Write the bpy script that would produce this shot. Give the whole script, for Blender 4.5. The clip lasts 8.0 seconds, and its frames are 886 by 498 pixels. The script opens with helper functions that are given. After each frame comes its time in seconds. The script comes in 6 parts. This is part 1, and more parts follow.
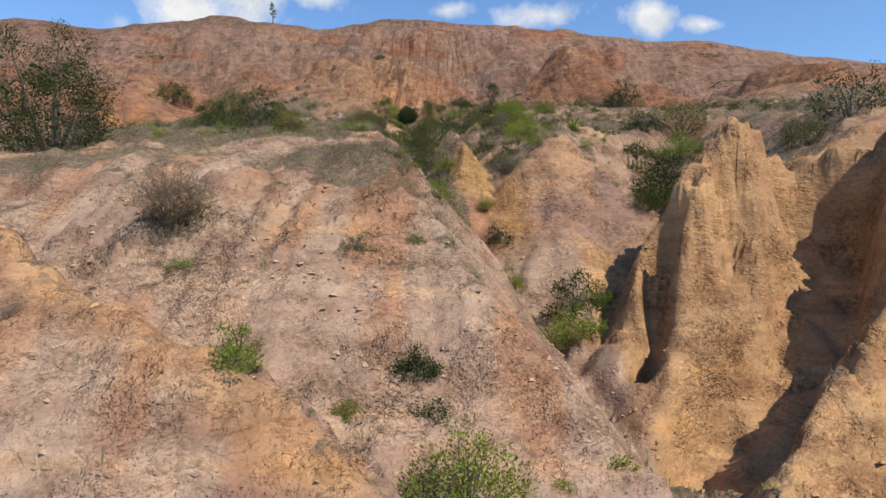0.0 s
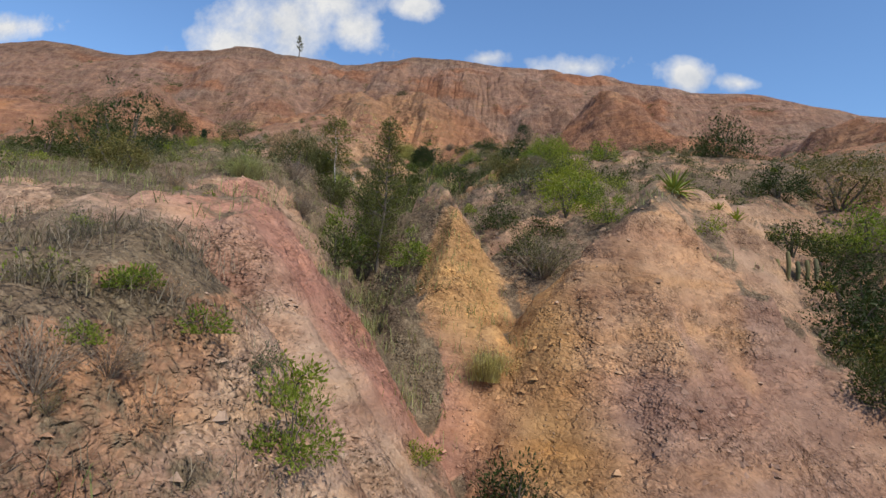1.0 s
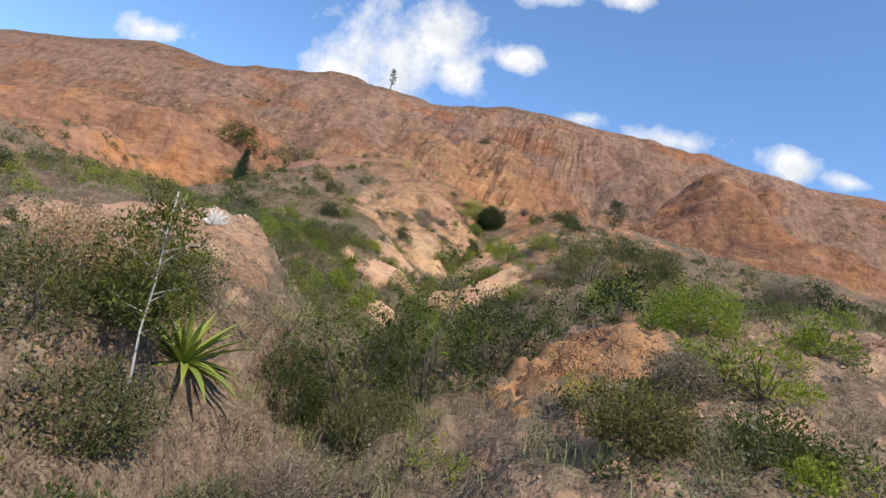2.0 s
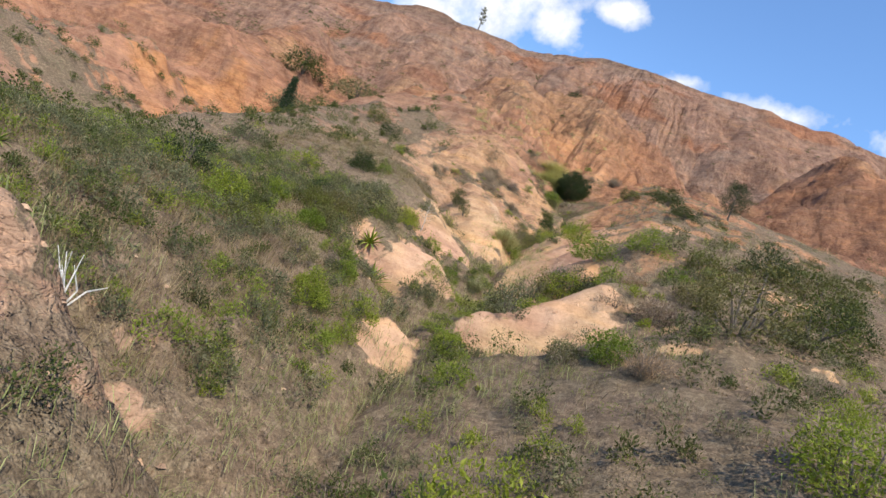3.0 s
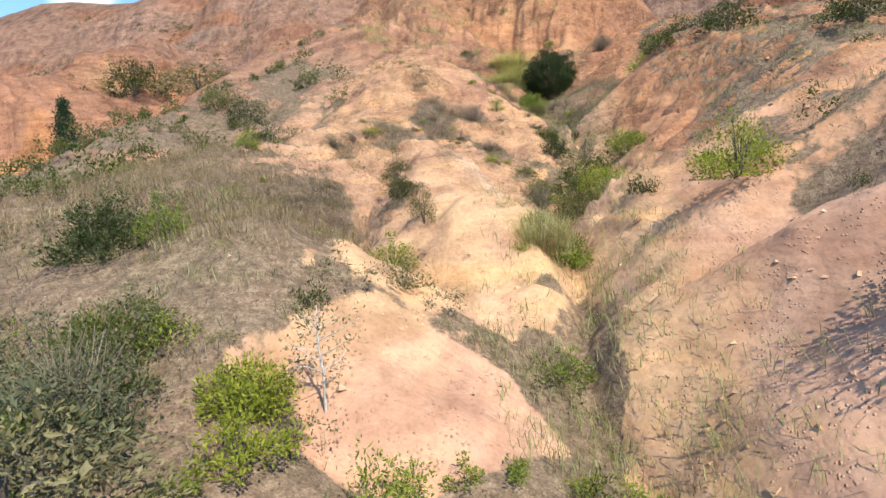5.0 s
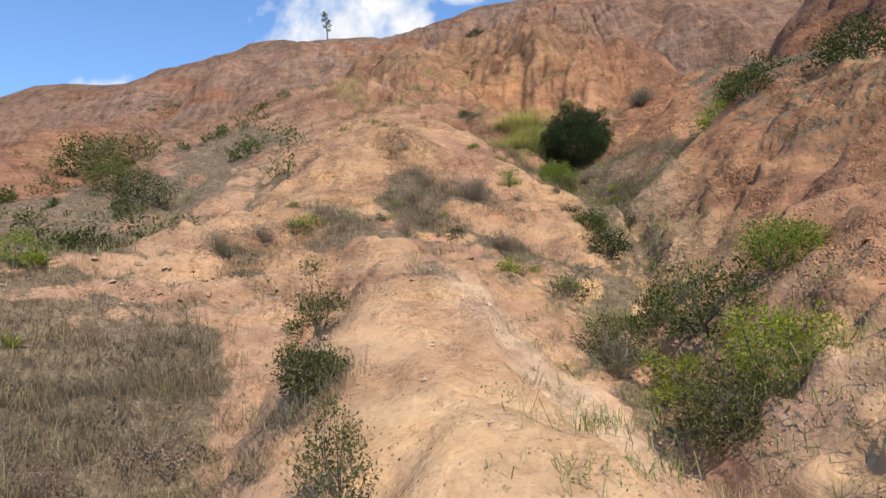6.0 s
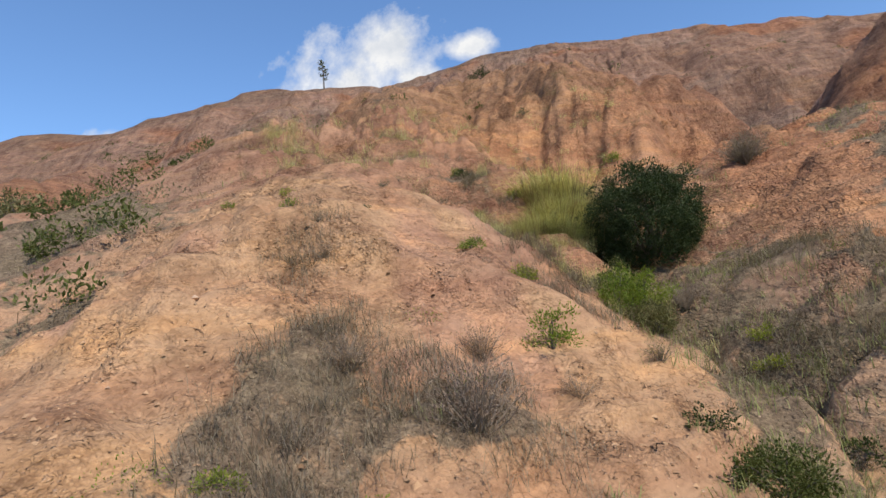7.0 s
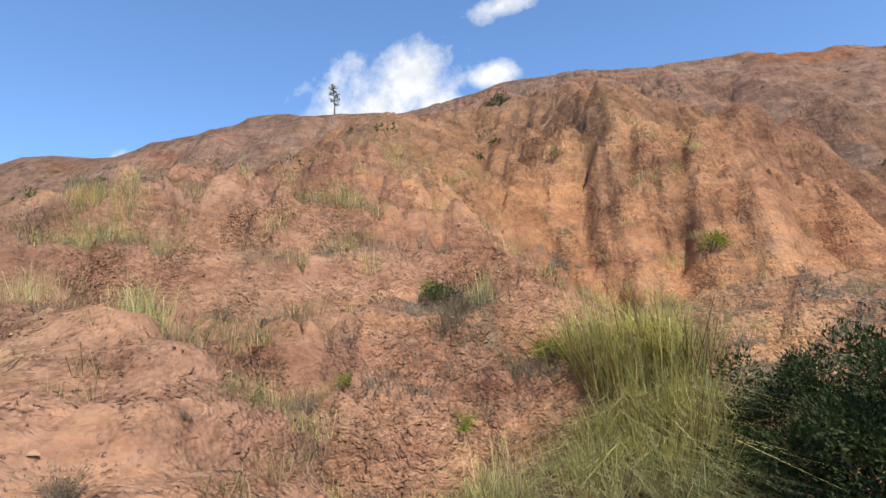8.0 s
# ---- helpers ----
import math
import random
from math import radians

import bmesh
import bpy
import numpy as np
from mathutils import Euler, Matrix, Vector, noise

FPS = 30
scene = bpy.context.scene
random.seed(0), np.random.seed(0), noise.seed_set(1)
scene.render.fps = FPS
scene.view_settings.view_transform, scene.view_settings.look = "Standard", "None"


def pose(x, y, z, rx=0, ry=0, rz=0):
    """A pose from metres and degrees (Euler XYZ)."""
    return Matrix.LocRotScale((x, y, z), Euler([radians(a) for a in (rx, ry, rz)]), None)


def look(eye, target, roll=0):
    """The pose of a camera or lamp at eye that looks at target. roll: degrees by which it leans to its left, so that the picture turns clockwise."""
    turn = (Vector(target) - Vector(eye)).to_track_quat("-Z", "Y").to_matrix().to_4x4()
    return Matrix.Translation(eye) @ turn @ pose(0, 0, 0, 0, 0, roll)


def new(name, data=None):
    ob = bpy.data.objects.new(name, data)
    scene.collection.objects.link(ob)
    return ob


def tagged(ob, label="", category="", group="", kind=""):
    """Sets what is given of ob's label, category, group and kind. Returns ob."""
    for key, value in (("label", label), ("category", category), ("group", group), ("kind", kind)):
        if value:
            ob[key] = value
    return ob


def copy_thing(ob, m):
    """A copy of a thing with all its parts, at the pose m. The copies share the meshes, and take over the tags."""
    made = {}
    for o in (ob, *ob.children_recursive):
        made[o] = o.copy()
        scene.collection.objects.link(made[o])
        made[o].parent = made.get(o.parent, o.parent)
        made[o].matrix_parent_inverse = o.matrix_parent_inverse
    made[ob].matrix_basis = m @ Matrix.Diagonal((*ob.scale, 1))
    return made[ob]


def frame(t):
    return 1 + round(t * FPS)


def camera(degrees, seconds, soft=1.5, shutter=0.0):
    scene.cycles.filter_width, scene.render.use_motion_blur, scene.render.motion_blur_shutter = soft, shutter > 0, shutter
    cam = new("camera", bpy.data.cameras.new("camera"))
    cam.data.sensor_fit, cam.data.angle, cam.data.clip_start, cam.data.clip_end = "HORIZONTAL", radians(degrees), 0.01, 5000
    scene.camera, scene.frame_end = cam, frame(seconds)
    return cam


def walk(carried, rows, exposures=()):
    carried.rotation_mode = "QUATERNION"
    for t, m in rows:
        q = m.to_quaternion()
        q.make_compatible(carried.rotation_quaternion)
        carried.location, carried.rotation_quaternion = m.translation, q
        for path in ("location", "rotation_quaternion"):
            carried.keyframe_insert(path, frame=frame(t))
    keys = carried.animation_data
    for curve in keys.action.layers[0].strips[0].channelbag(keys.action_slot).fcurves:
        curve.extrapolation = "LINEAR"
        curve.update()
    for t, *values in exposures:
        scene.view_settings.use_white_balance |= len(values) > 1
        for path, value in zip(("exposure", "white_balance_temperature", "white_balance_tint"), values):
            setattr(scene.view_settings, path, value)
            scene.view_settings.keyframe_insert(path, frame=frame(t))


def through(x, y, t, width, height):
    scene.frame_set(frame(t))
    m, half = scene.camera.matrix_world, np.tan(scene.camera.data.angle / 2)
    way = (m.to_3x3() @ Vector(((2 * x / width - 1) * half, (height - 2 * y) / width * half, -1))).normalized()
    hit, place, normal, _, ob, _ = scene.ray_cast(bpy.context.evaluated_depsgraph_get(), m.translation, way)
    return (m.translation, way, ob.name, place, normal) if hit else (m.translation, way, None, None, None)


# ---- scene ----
cam = camera(74.0, 8.0)
PATH = [
    (0, (0.998, -2.748, 9.589), (0.915, -0.750, 9.624), -0.4),
    (0.5, (1.685, 5.439, 11.028), (1.541, 7.431, 11.137), 3.4),
    (1, (1.874, 13.229, 13.368), (1.704, 15.214, 13.545), 3.1),
    (1.5, (1.551, 20.477, 16.165), (1.320, 22.445, 16.433), 3.9),
    (2, (1.186, 26.753, 18.787), (0.772, 28.688, 19.078), 13.9),
    (2.2, (1.110, 29.039, 19.812), (0.609, 30.955, 20.097), 18.9),
    (3.3, (-2.059, 40.374, 22.725), (-2.651, 42.283, 22.654), 19.7),
    (3.5, (-2.730, 42.442, 23.442), (-3.308, 44.351, 23.293), 16.8),
    (4, (-4.357, 47.592, 24.699), (-4.918, 49.499, 24.477), 8.6),
    (4.5, (-5.967, 52.852, 25.306), (-6.497, 54.771, 25.110), 0.7),
    (4.7, (-6.726, 55.163, 25.509), (-7.220, 57.093, 25.340), -2.3),
    (5.8, (-9.200, 67.192, 27.148), (-9.672, 69.133, 27.250), -5.7),
    (6, (-9.660, 69.764, 27.791), (-10.129, 71.703, 27.933), -5.3),
    (6.5, (-10.702, 76.192, 29.641), (-11.172, 78.121, 29.884), -4.4),
    (7, (-11.548, 82.322, 31.911), (-12.015, 84.242, 32.221), -5.0),
    (7.5, (-12.238, 88.069, 34.399), (-12.694, 89.983, 34.757), -5.6),
    (8, (-12.825, 93.490, 36.861), (-13.344, 95.379, 37.263), -3.2),
]
EXPOSURES = [(0, 0.32), (0.5, 0.22), (1.0, 0.16), (1.5, 0.38), (2.2, 0.55), (3.3, 0.85), (3.5, 0.98), (4, 1.22), (4.7, 1.15), (5.8, 0.62), (6.5, 0.40), (7, 0.36), (8, 0.58)]
walk(cam, [(t, look(eye, target, roll)) for t, eye, target, roll in PATH], EXPOSURES)

# ---------------------------------------------------------------- light
SUN_FROM = Vector((0.46, -0.49, 0.74)).normalized()
sun = new("sun", bpy.data.lights.new("sun", "SUN"))
sun.data.energy, sun.data.angle, sun.data.color = 4.2, radians(0.5), (1.0, 0.93, 0.82)
sun.matrix_world = look(SUN_FROM * 300, (0, 0, 0))

world = bpy.data.worlds.new("world")
scene.world = world
world.use_nodes = True
wn, wl = world.node_tree.nodes, world.node_tree.links
wn.clear()
sky = wn.new("ShaderNodeTexSky")
sky.sky_type, sky.sun_disc = "NISHITA", False
sky.sun_elevation, sky.sun_rotation = math.asin(SUN_FROM.z), math.atan2(SUN_FROM.x, SUN_FROM.y)
sky.altitude, sky.air_density, sky.dust_density, sky.ozone_density = 1500, 1.35, 0.0, 8.0
back = wn.new("ShaderNodeBackground")
back.inputs["Strength"].default_value = 0.15
outw = wn.new("ShaderNodeOutputWorld")
wl.new(sky.outputs[0], back.inputs[0])
wl.new(back.outputs[0], outw.inputs[0])

# ---------------------------------------------------------------- materials


class Nodes:
    """A node material under construction."""

    def __init__(self, name):
        self.mat = bpy.data.materials.new(name)
        self.mat.use_nodes = True
        self.tree = self.mat.node_tree
        self.bsdf = self.tree.nodes["Principled BSDF"]
        self.out = self.tree.nodes["Material Output"]

    def node(self, kind, **settings):
        n = self.tree.nodes.new(kind)
        for key, value in settings.items():
            n.inputs[key.replace("_", " ")].default_value = value
        return n

    def link(self, a, b):
        self.tree.links.new(a, b)

    def coords(self):
        return self.tree.nodes.new("ShaderNodeTexCoord").outputs["Object"]

    def noise(self, scale, detail=4.0, rough=0.6, where=None, stretch=None):
        n = self.node("ShaderNodeTexNoise", Scale=scale, Detail=detail, Roughness=rough)
        where = where or self.coords()
        if stretch:
            m = self.node("ShaderNodeMapping")
            m.inputs["Scale"].default_value = stretch
            self.link(where, m.inputs["Vector"])
            where = m.outputs["Vector"]
        self.link(where, n.inputs["Vector"])
        return n.outputs["Fac"]

    def ramp(self, fac, *stops):
        r = self.tree.nodes.new("ShaderNodeValToRGB")
        el = r.color_ramp.elements
        while len(el) < len(stops):
            el.new(0.5)
        for e, (pos, col) in zip(el, stops):
            e.position = pos
            e.color = (*col, 1) if len(col) == 3 else col
        self.link(fac, r.inputs["Fac"])
        return r.outputs["Color"]

    def mix(self, fac, a, b, kind="MIX"):
        n = self.tree.nodes.new("ShaderNodeMix")
        n.data_type, n.blend_type = "RGBA", kind
        for value, socket in ((fac, n.inputs[0]), (a, n.inputs[6]), (b, n.inputs[7])):
            if isinstance(value, (int, float)):
                socket.default_value = value
            elif isinstance(value, tuple):
                socket.default_value = (*value, 1)
            else:
                self.link(value, socket)
        return n.outputs[2]

    def maths(self, kind, a, b=None):
        n = self.tree.nodes.new("ShaderNodeMath")
        n.operation = kind
        for value, socket in zip((a, b), n.inputs):
            if isinstance(value, (int, float)):
                socket.default_value = value
            elif value is not None:
                self.link(value, socket)
        return n.outputs[0]

    def bump(self, height, strength, distance, after=None):
        n = self.node("ShaderNodeBump", Distance=distance)
        if isinstance(strength, (int, float)):
            n.inputs["Strength"].default_value = strength
        else:
            self.link(strength, n.inputs["Strength"])
        self.link(height, n.inputs["Height"])
        if after:
            self.link(after, n.inputs["Normal"])
        return n.outputs["Normal"]

    def attribute(self, name):
        n = self.tree.nodes.new("ShaderNodeAttribute")
        n.attribute_name = name
        return n


def clay_material():
    """Bare clay: soil colour of the beds, grain, gravel, and a litter of dead grass where plants grow."""
    k = Nodes("clay")
    soil = k.attribute("soil").outputs["Color"]
    cover = k.attribute("cover").outputs["Fac"]
    far = k.attribute("distant").outputs["Fac"]
    crag = k.attribute("crag").outputs["Fac"]
    rough = k.maths("SUBTRACT", 1.0, k.maths("MULTIPLY", k.attribute("worn").outputs["Fac"], 0.85))
    large = k.ramp(k.noise(0.55, 5, 0.62), (0.30, (0.70, 0.66, 0.64)), (0.52, (1.0, 1.0, 1.0)), (0.75, (1.22, 1.16, 1.06)))
    streak = k.ramp(k.noise(1.6, 4, 0.6, stretch=(1.0, 0.35, 2.4)), (0.32, (0.84, 0.81, 0.79)), (0.5, (1, 1, 1)), (0.72, (1.10, 1.08, 1.05)))
    grain = k.ramp(k.noise(9.0, 6, 0.7), (0.30, (0.82, 0.79, 0.77)), (0.5, (1, 1, 1)), (0.70, (1.12, 1.11, 1.09)))
    bed = k.ramp(k.noise(0.5, 3, 0.5, stretch=(0.3, 0.3, 3.5)), (0.35, (0.82, 0.74, 0.74)), (0.55, (1, 1, 1)), (0.7, (1.14, 1.06, 0.90)))
    col = k.mix(1.0, k.mix(1.0, soil, large, "MULTIPLY"), streak, "MULTIPLY")
    col = k.mix(1.0, k.mix(0.8, col, bed, "MULTIPLY"), grain, "MULTIPLY")
    # thin dark lines along the beds: the shade inside open cracks, put into the colour
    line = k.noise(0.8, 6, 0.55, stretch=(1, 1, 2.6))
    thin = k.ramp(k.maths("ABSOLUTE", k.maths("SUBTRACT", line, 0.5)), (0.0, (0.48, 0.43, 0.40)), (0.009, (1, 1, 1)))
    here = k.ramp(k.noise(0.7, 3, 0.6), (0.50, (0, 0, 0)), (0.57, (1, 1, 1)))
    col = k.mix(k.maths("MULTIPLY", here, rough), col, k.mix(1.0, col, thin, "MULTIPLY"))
    rough_far = k.ramp(k.noise(0.36, 9, 0.70, stretch=(1, 0.5, 0.6)), (0.30, (0.58, 0.55, 0.54)), (0.48, (0.97, 0.97, 0.97)), (0.70, (1.32, 1.28, 1.22)))
    col = k.mix(far, col, k.mix(1.0, col, rough_far, "MULTIPLY"))
    vor = k.node("ShaderNodeTexVoronoi", Scale=13.0)
    k.link(k.coords(), vor.inputs["Vector"])
    pebble = k.ramp(vor.outputs["Distance"], (0.0, (1, 1, 1)), (0.32, (0, 0, 0)))
    sparse = k.ramp(k.noise(2.3, 3, 0.6), (0.47, (0, 0, 0)), (0.62, (1, 1, 1)))
    pebbles = k.mix(1.0, pebble, sparse, "MULTIPLY")
    tone = k.ramp(k.noise(6.0, 1, 0.5), (0.35, (0.20, 0.12, 0.08)), (0.65, (0.55, 0.44, 0.34)))
    col = k.mix(k.maths("MULTIPLY", pebbles, 0.55), col, tone)
    litter = k.ramp(k.noise(5.0, 6, 0.75), (0.28, (0.060, 0.040, 0.027)), (0.5, (0.148, 0.101, 0.066)), (0.72, (0.265, 0.192, 0.128)))
    litter = k.mix(k.ramp(k.noise(0.35, 4, 0.6), (0.42, (0, 0, 0)), (0.6, (0.75, 0.75, 0.75))), litter, k.mix(1.0, litter, (0.93, 1.0, 0.95), "MULTIPLY"))
    thread = k.noise(26.0, 3, 0.7)
    litter = k.mix(1.0, litter, k.ramp(thread, (0.3, (0.55, 0.55, 0.55)), (0.7, (1.4, 1.4, 1.35))), "MULTIPLY")
    rim = k.maths("ADD", cover, k.maths("MULTIPLY", k.maths("SUBTRACT", k.noise(3.2, 5, 0.7), 0.5), 1.3))
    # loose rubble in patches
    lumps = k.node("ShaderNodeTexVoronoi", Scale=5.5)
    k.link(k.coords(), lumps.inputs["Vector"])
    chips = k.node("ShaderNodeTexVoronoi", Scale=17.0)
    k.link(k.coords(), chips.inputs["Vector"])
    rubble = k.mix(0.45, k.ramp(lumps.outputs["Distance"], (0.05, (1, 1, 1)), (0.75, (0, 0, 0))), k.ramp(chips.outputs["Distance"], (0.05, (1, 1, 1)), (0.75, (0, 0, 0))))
    shards = k.node("ShaderNodeTexVoronoi", Scale=4.2)
    flat = k.node("ShaderNodeMapping")
    flat.inputs["Scale"].default_value = (1.0, 1.0, 2.2)
    wander = k.node("ShaderNodeTexNoise", Scale=3.0, Detail=4.0)
    k.link(k.coords(), wander.inputs["Vector"])
    moved = k.tree.nodes.new("ShaderNodeVectorMath")
    moved.operation = "MULTIPLY_ADD"
    moved.inputs[1].default_value = (0.35, 0.35, 0.35)
    k.link(wander.outputs["Color"], moved.inputs[0])
    k.link(k.coords(), moved.inputs[2])
    k.link(moved.outputs[0], flat.inputs["Vector"])
    k.link(flat.outputs["Vector"], shards.inputs["Vector"])
    splinters = k.node("ShaderNodeTexVoronoi", Scale=13.0)
    k.link(flat.outputs["Vector"], splinters.inputs["Vector"])
    shard_tone = k.ramp(shards.outputs["Color"], (0.15, (0.74, 0.68, 0.66)), (0.5, (1.0, 1.0, 1.0)), (0.85, (1.22, 1.16, 1.08)))
    splinter_tone = k.ramp(splinters.outputs["Color"], (0.1, (0.62, 0.57, 0.55)), (0.5, (1.0, 1.0, 1.0)), (0.9, (1.30, 1.24, 1.16)))
    broken = k.ramp(k.noise(0.5, 6, 0.7), (0.42, (0.15, 0.15, 0.15)), (0.58, (1, 1, 1)))
    broken = k.maths("MULTIPLY", k.maths("MAXIMUM", broken, crag), rough)
    col = k.mix(k.maths("MULTIPLY", broken, 0.55), col, k.mix(1.0, col, shard_tone, "MULTIPLY"))
    col = k.mix(k.maths("MULTIPLY", broken, 0.75), col, k.mix(1.0, col, splinter_tone, "MULTIPLY"))
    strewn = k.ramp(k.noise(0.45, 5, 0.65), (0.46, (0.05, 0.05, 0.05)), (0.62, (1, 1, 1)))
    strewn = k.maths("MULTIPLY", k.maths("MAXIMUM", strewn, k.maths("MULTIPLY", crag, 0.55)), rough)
    # shade in the gaps between the lumps is put into the colour
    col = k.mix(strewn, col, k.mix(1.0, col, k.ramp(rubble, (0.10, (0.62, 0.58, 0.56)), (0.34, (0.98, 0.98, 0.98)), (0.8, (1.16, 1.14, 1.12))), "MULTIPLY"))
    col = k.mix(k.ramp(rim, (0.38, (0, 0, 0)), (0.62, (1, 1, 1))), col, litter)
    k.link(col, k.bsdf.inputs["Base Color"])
    k.bsdf.inputs["Roughness"].default_value = 0.96
    k.bsdf.inputs["Specular IOR Level"].default_value = 0.15
    # clods and cracks
    warp = k.tree.nodes.new("ShaderNodeVectorMath")
    warp.operation = "ADD"
    wob = k.node("ShaderNodeTexNoise", Scale=1.4, Detail=3.0)
    k.link(k.coords(), wob.inputs["Vector"])
    k.link(k.coords(), warp.inputs[0])
    k.link(wob.outputs["Color"], warp.inputs[1])
    stretched = k.node("ShaderNodeMapping")
    stretched.inputs["Scale"].default_value = (1.0, 1.0, 1.9)
    k.link(warp.outputs[0], stretched.inputs["Vector"])
    clod = k.node("ShaderNodeTexVoronoi", Scale=2.1)
    clod.feature = "DISTANCE_TO_EDGE"
    k.link(stretched.outputs["Vector"], clod.inputs["Vector"])
    crack = k.ramp(clod.outputs["Distance"], (0.0, (0, 0, 0)), (0.10, (1, 1, 1)))
    some = k.ramp(k.noise(0.9, 3, 0.6), (0.48, (1, 1, 1)), (0.62, (0, 0, 0)))
    crack = k.mix(1.0, crack, some, "LIGHTEN")
    broad = k.noise(0.42, 8, 0.7, stretch=(1, 0.45, 1))
    groove = k.maths("ABSOLUTE", k.maths("SUBTRACT", k.noise(0.30, 6, 0.6, stretch=(1, 0.22, 0.3)), 0.5))
    rill = k.node("ShaderNodeTexVoronoi", Scale=0.34)
    rill.feature = "DISTANCE_TO_EDGE"
    bent = k.node("ShaderNodeMapping")
    bent.inputs["Scale"].default_value = (1.0, 0.30, 0.42)
    k.link(warp.outputs[0], bent.inputs["Vector"])
    k.link(bent.outputs["Vector"], rill.inputs["Vector"])
    n = k.bump(groove, k.maths("MULTIPLY", far, 0.7), 4.5)
    n = k.bump(k.ramp(rill.outputs["Distance"], (0.0, (0, 0, 0)), (0.16, (1, 1, 1))), k.maths("MULTIPLY", far, 0.2), 1.1, n)
    n = k.bump(broad, k.maths("MULTIPLY", far, 0.8), 2.2, n)
    patchy = k.ramp(k.noise(0.6, 5, 0.65), (0.40, (0.10, 0.10, 0.10)), (0.60, (1, 1, 1)))
    patchy = k.maths("MULTIPLY", patchy, rough)
    n = k.bump(k.noise(1.5, 3, 0.5, stretch=(1, 0.6, 1)), 0.45, 0.22, n)
    n = k.bump(k.noise(4.0, 5, 0.65), k.maths("MULTIPLY", patchy, 0.5), 0.10, n)
    n = k.bump(crack, k.maths("MULTIPLY", k.maths("MULTIPLY", k.maths("SUBTRACT", 1.0, far), rough), 0.5), 0.05, n)
    n = k.bump(k.noise(14.0, 4, 0.7), k.maths("MULTIPLY", patchy, 0.7), 0.035, n)
    flute = k.maths("ABSOLUTE", k.maths("SUBTRACT", k.noise(0.55, 3, 0.5, stretch=(1, 1, 0.14)), 0.5))
    n = k.bump(flute, k.maths("MULTIPLY", k.attribute("steep").outputs["Fac"], 0.45), 1.0, n)
    n = k.bump(rubble, k.maths("MULTIPLY", strewn, 0.9), 0.11, n)
    near_broken = k.maths("MULTIPLY", broken, k.maths("SUBTRACT", 1.0, k.maths("MULTIPLY", far, 0.8)))
    n = k.bump(shards.outputs["Distance"], k.maths("MULTIPLY", near_broken, 0.45), -0.16, n)
    n = k.bump(splinters.outputs["Distance"], k.maths("MULTIPLY", near_broken, 0.5), -0.06, n)
    n = k.bump(pebbles, 0.8, 0.06, n)
    k.link(n, k.bsdf.inputs["Normal"])
    return k.mat


def leaf_material(name, dark, mid, light, gloss=0.55, through=0.25):
    k = Nodes(name)
    island = k.tree.nodes.new("ShaderNodeNewGeometry").outputs["Random Per Island"]
    whole = k.tree.nodes.new("ShaderNodeObjectInfo").outputs["Random"]
    dark, light = (tuple(0.6 * c + 0.4 * m for c, m in zip(end, mid)) for end in (dark, light))
    col = k.ramp(island, (0.05, dark), (0.5, mid), (0.95, light))
    shift = k.ramp(whole, (0.0, (0.72, 0.80, 0.75)), (0.5, (1, 1, 1)), (1.0, (1.32, 1.18, 0.95)))
    col = k.mix(1.0, col, shift, "MULTIPLY")
    k.link(col, k.bsdf.inputs["Base Color"])
    k.bsdf.inputs["Roughness"].default_value = gloss
    k.bsdf.inputs["Specular IOR Level"].default_value = 0.12
    glow = k.node("ShaderNodeBsdfTranslucent")
    k.link(k.mix(1.0, col, (1.3, 1.35, 0.8), "MULTIPLY"), glow.inputs["Color"])
    both = k.tree.nodes.new("ShaderNodeMixShader")
    both.inputs[0].default_value = through
    k.link(k.bsdf.outputs[0], both.inputs[1])
    k.link(glow.outputs[0], both.inputs[2])
    k.link(both.outputs[0], k.out.inputs["Surface"])
    return k.mat


def bark_material(name, dark, light):
    k = Nodes(name)
    col = k.ramp(k.noise(18.0, 5, 0.7, stretch=(1, 1, 0.25)), (0.3, dark), (0.7, light))
    k.link(col, k.bsdf.inputs["Base Color"])
    k.bsdf.inputs["Roughness"].default_value = 0.9
    k.link(k.bump(k.noise(30.0, 4, 0.7, stretch=(1, 1, 0.2)), 0.6, 0.02), k.bsdf.inputs["Normal"])
    return k.mat


def clod_material():
    """Crumbs of the same clay that they lie on."""
    k = Nodes("clod")
    island = k.tree.nodes.new("ShaderNodeNewGeometry").outputs["Random Per Island"]
    soil = k.attribute("soil").outputs["Color"]
    col = k.mix(1.0, soil, k.ramp(island, (0.0, (0.72, 0.68, 0.66)), (0.5, (1.0, 1.0, 1.0)), (1.0, (1.28, 1.25, 1.2))), "MULTIPLY")
    col = k.mix(1.0, col, k.ramp(k.noise(16, 4, 0.7), (0.3, (0.8, 0.8, 0.8)), (0.7, (1.15, 1.15, 1.15))), "MULTIPLY")
    k.link(col, k.bsdf.inputs["Base Color"])
    k.bsdf.inputs["Roughness"].default_value = 0.96
    k.bsdf.inputs["Specular IOR Level"].default_value = 0.12
    return k.mat


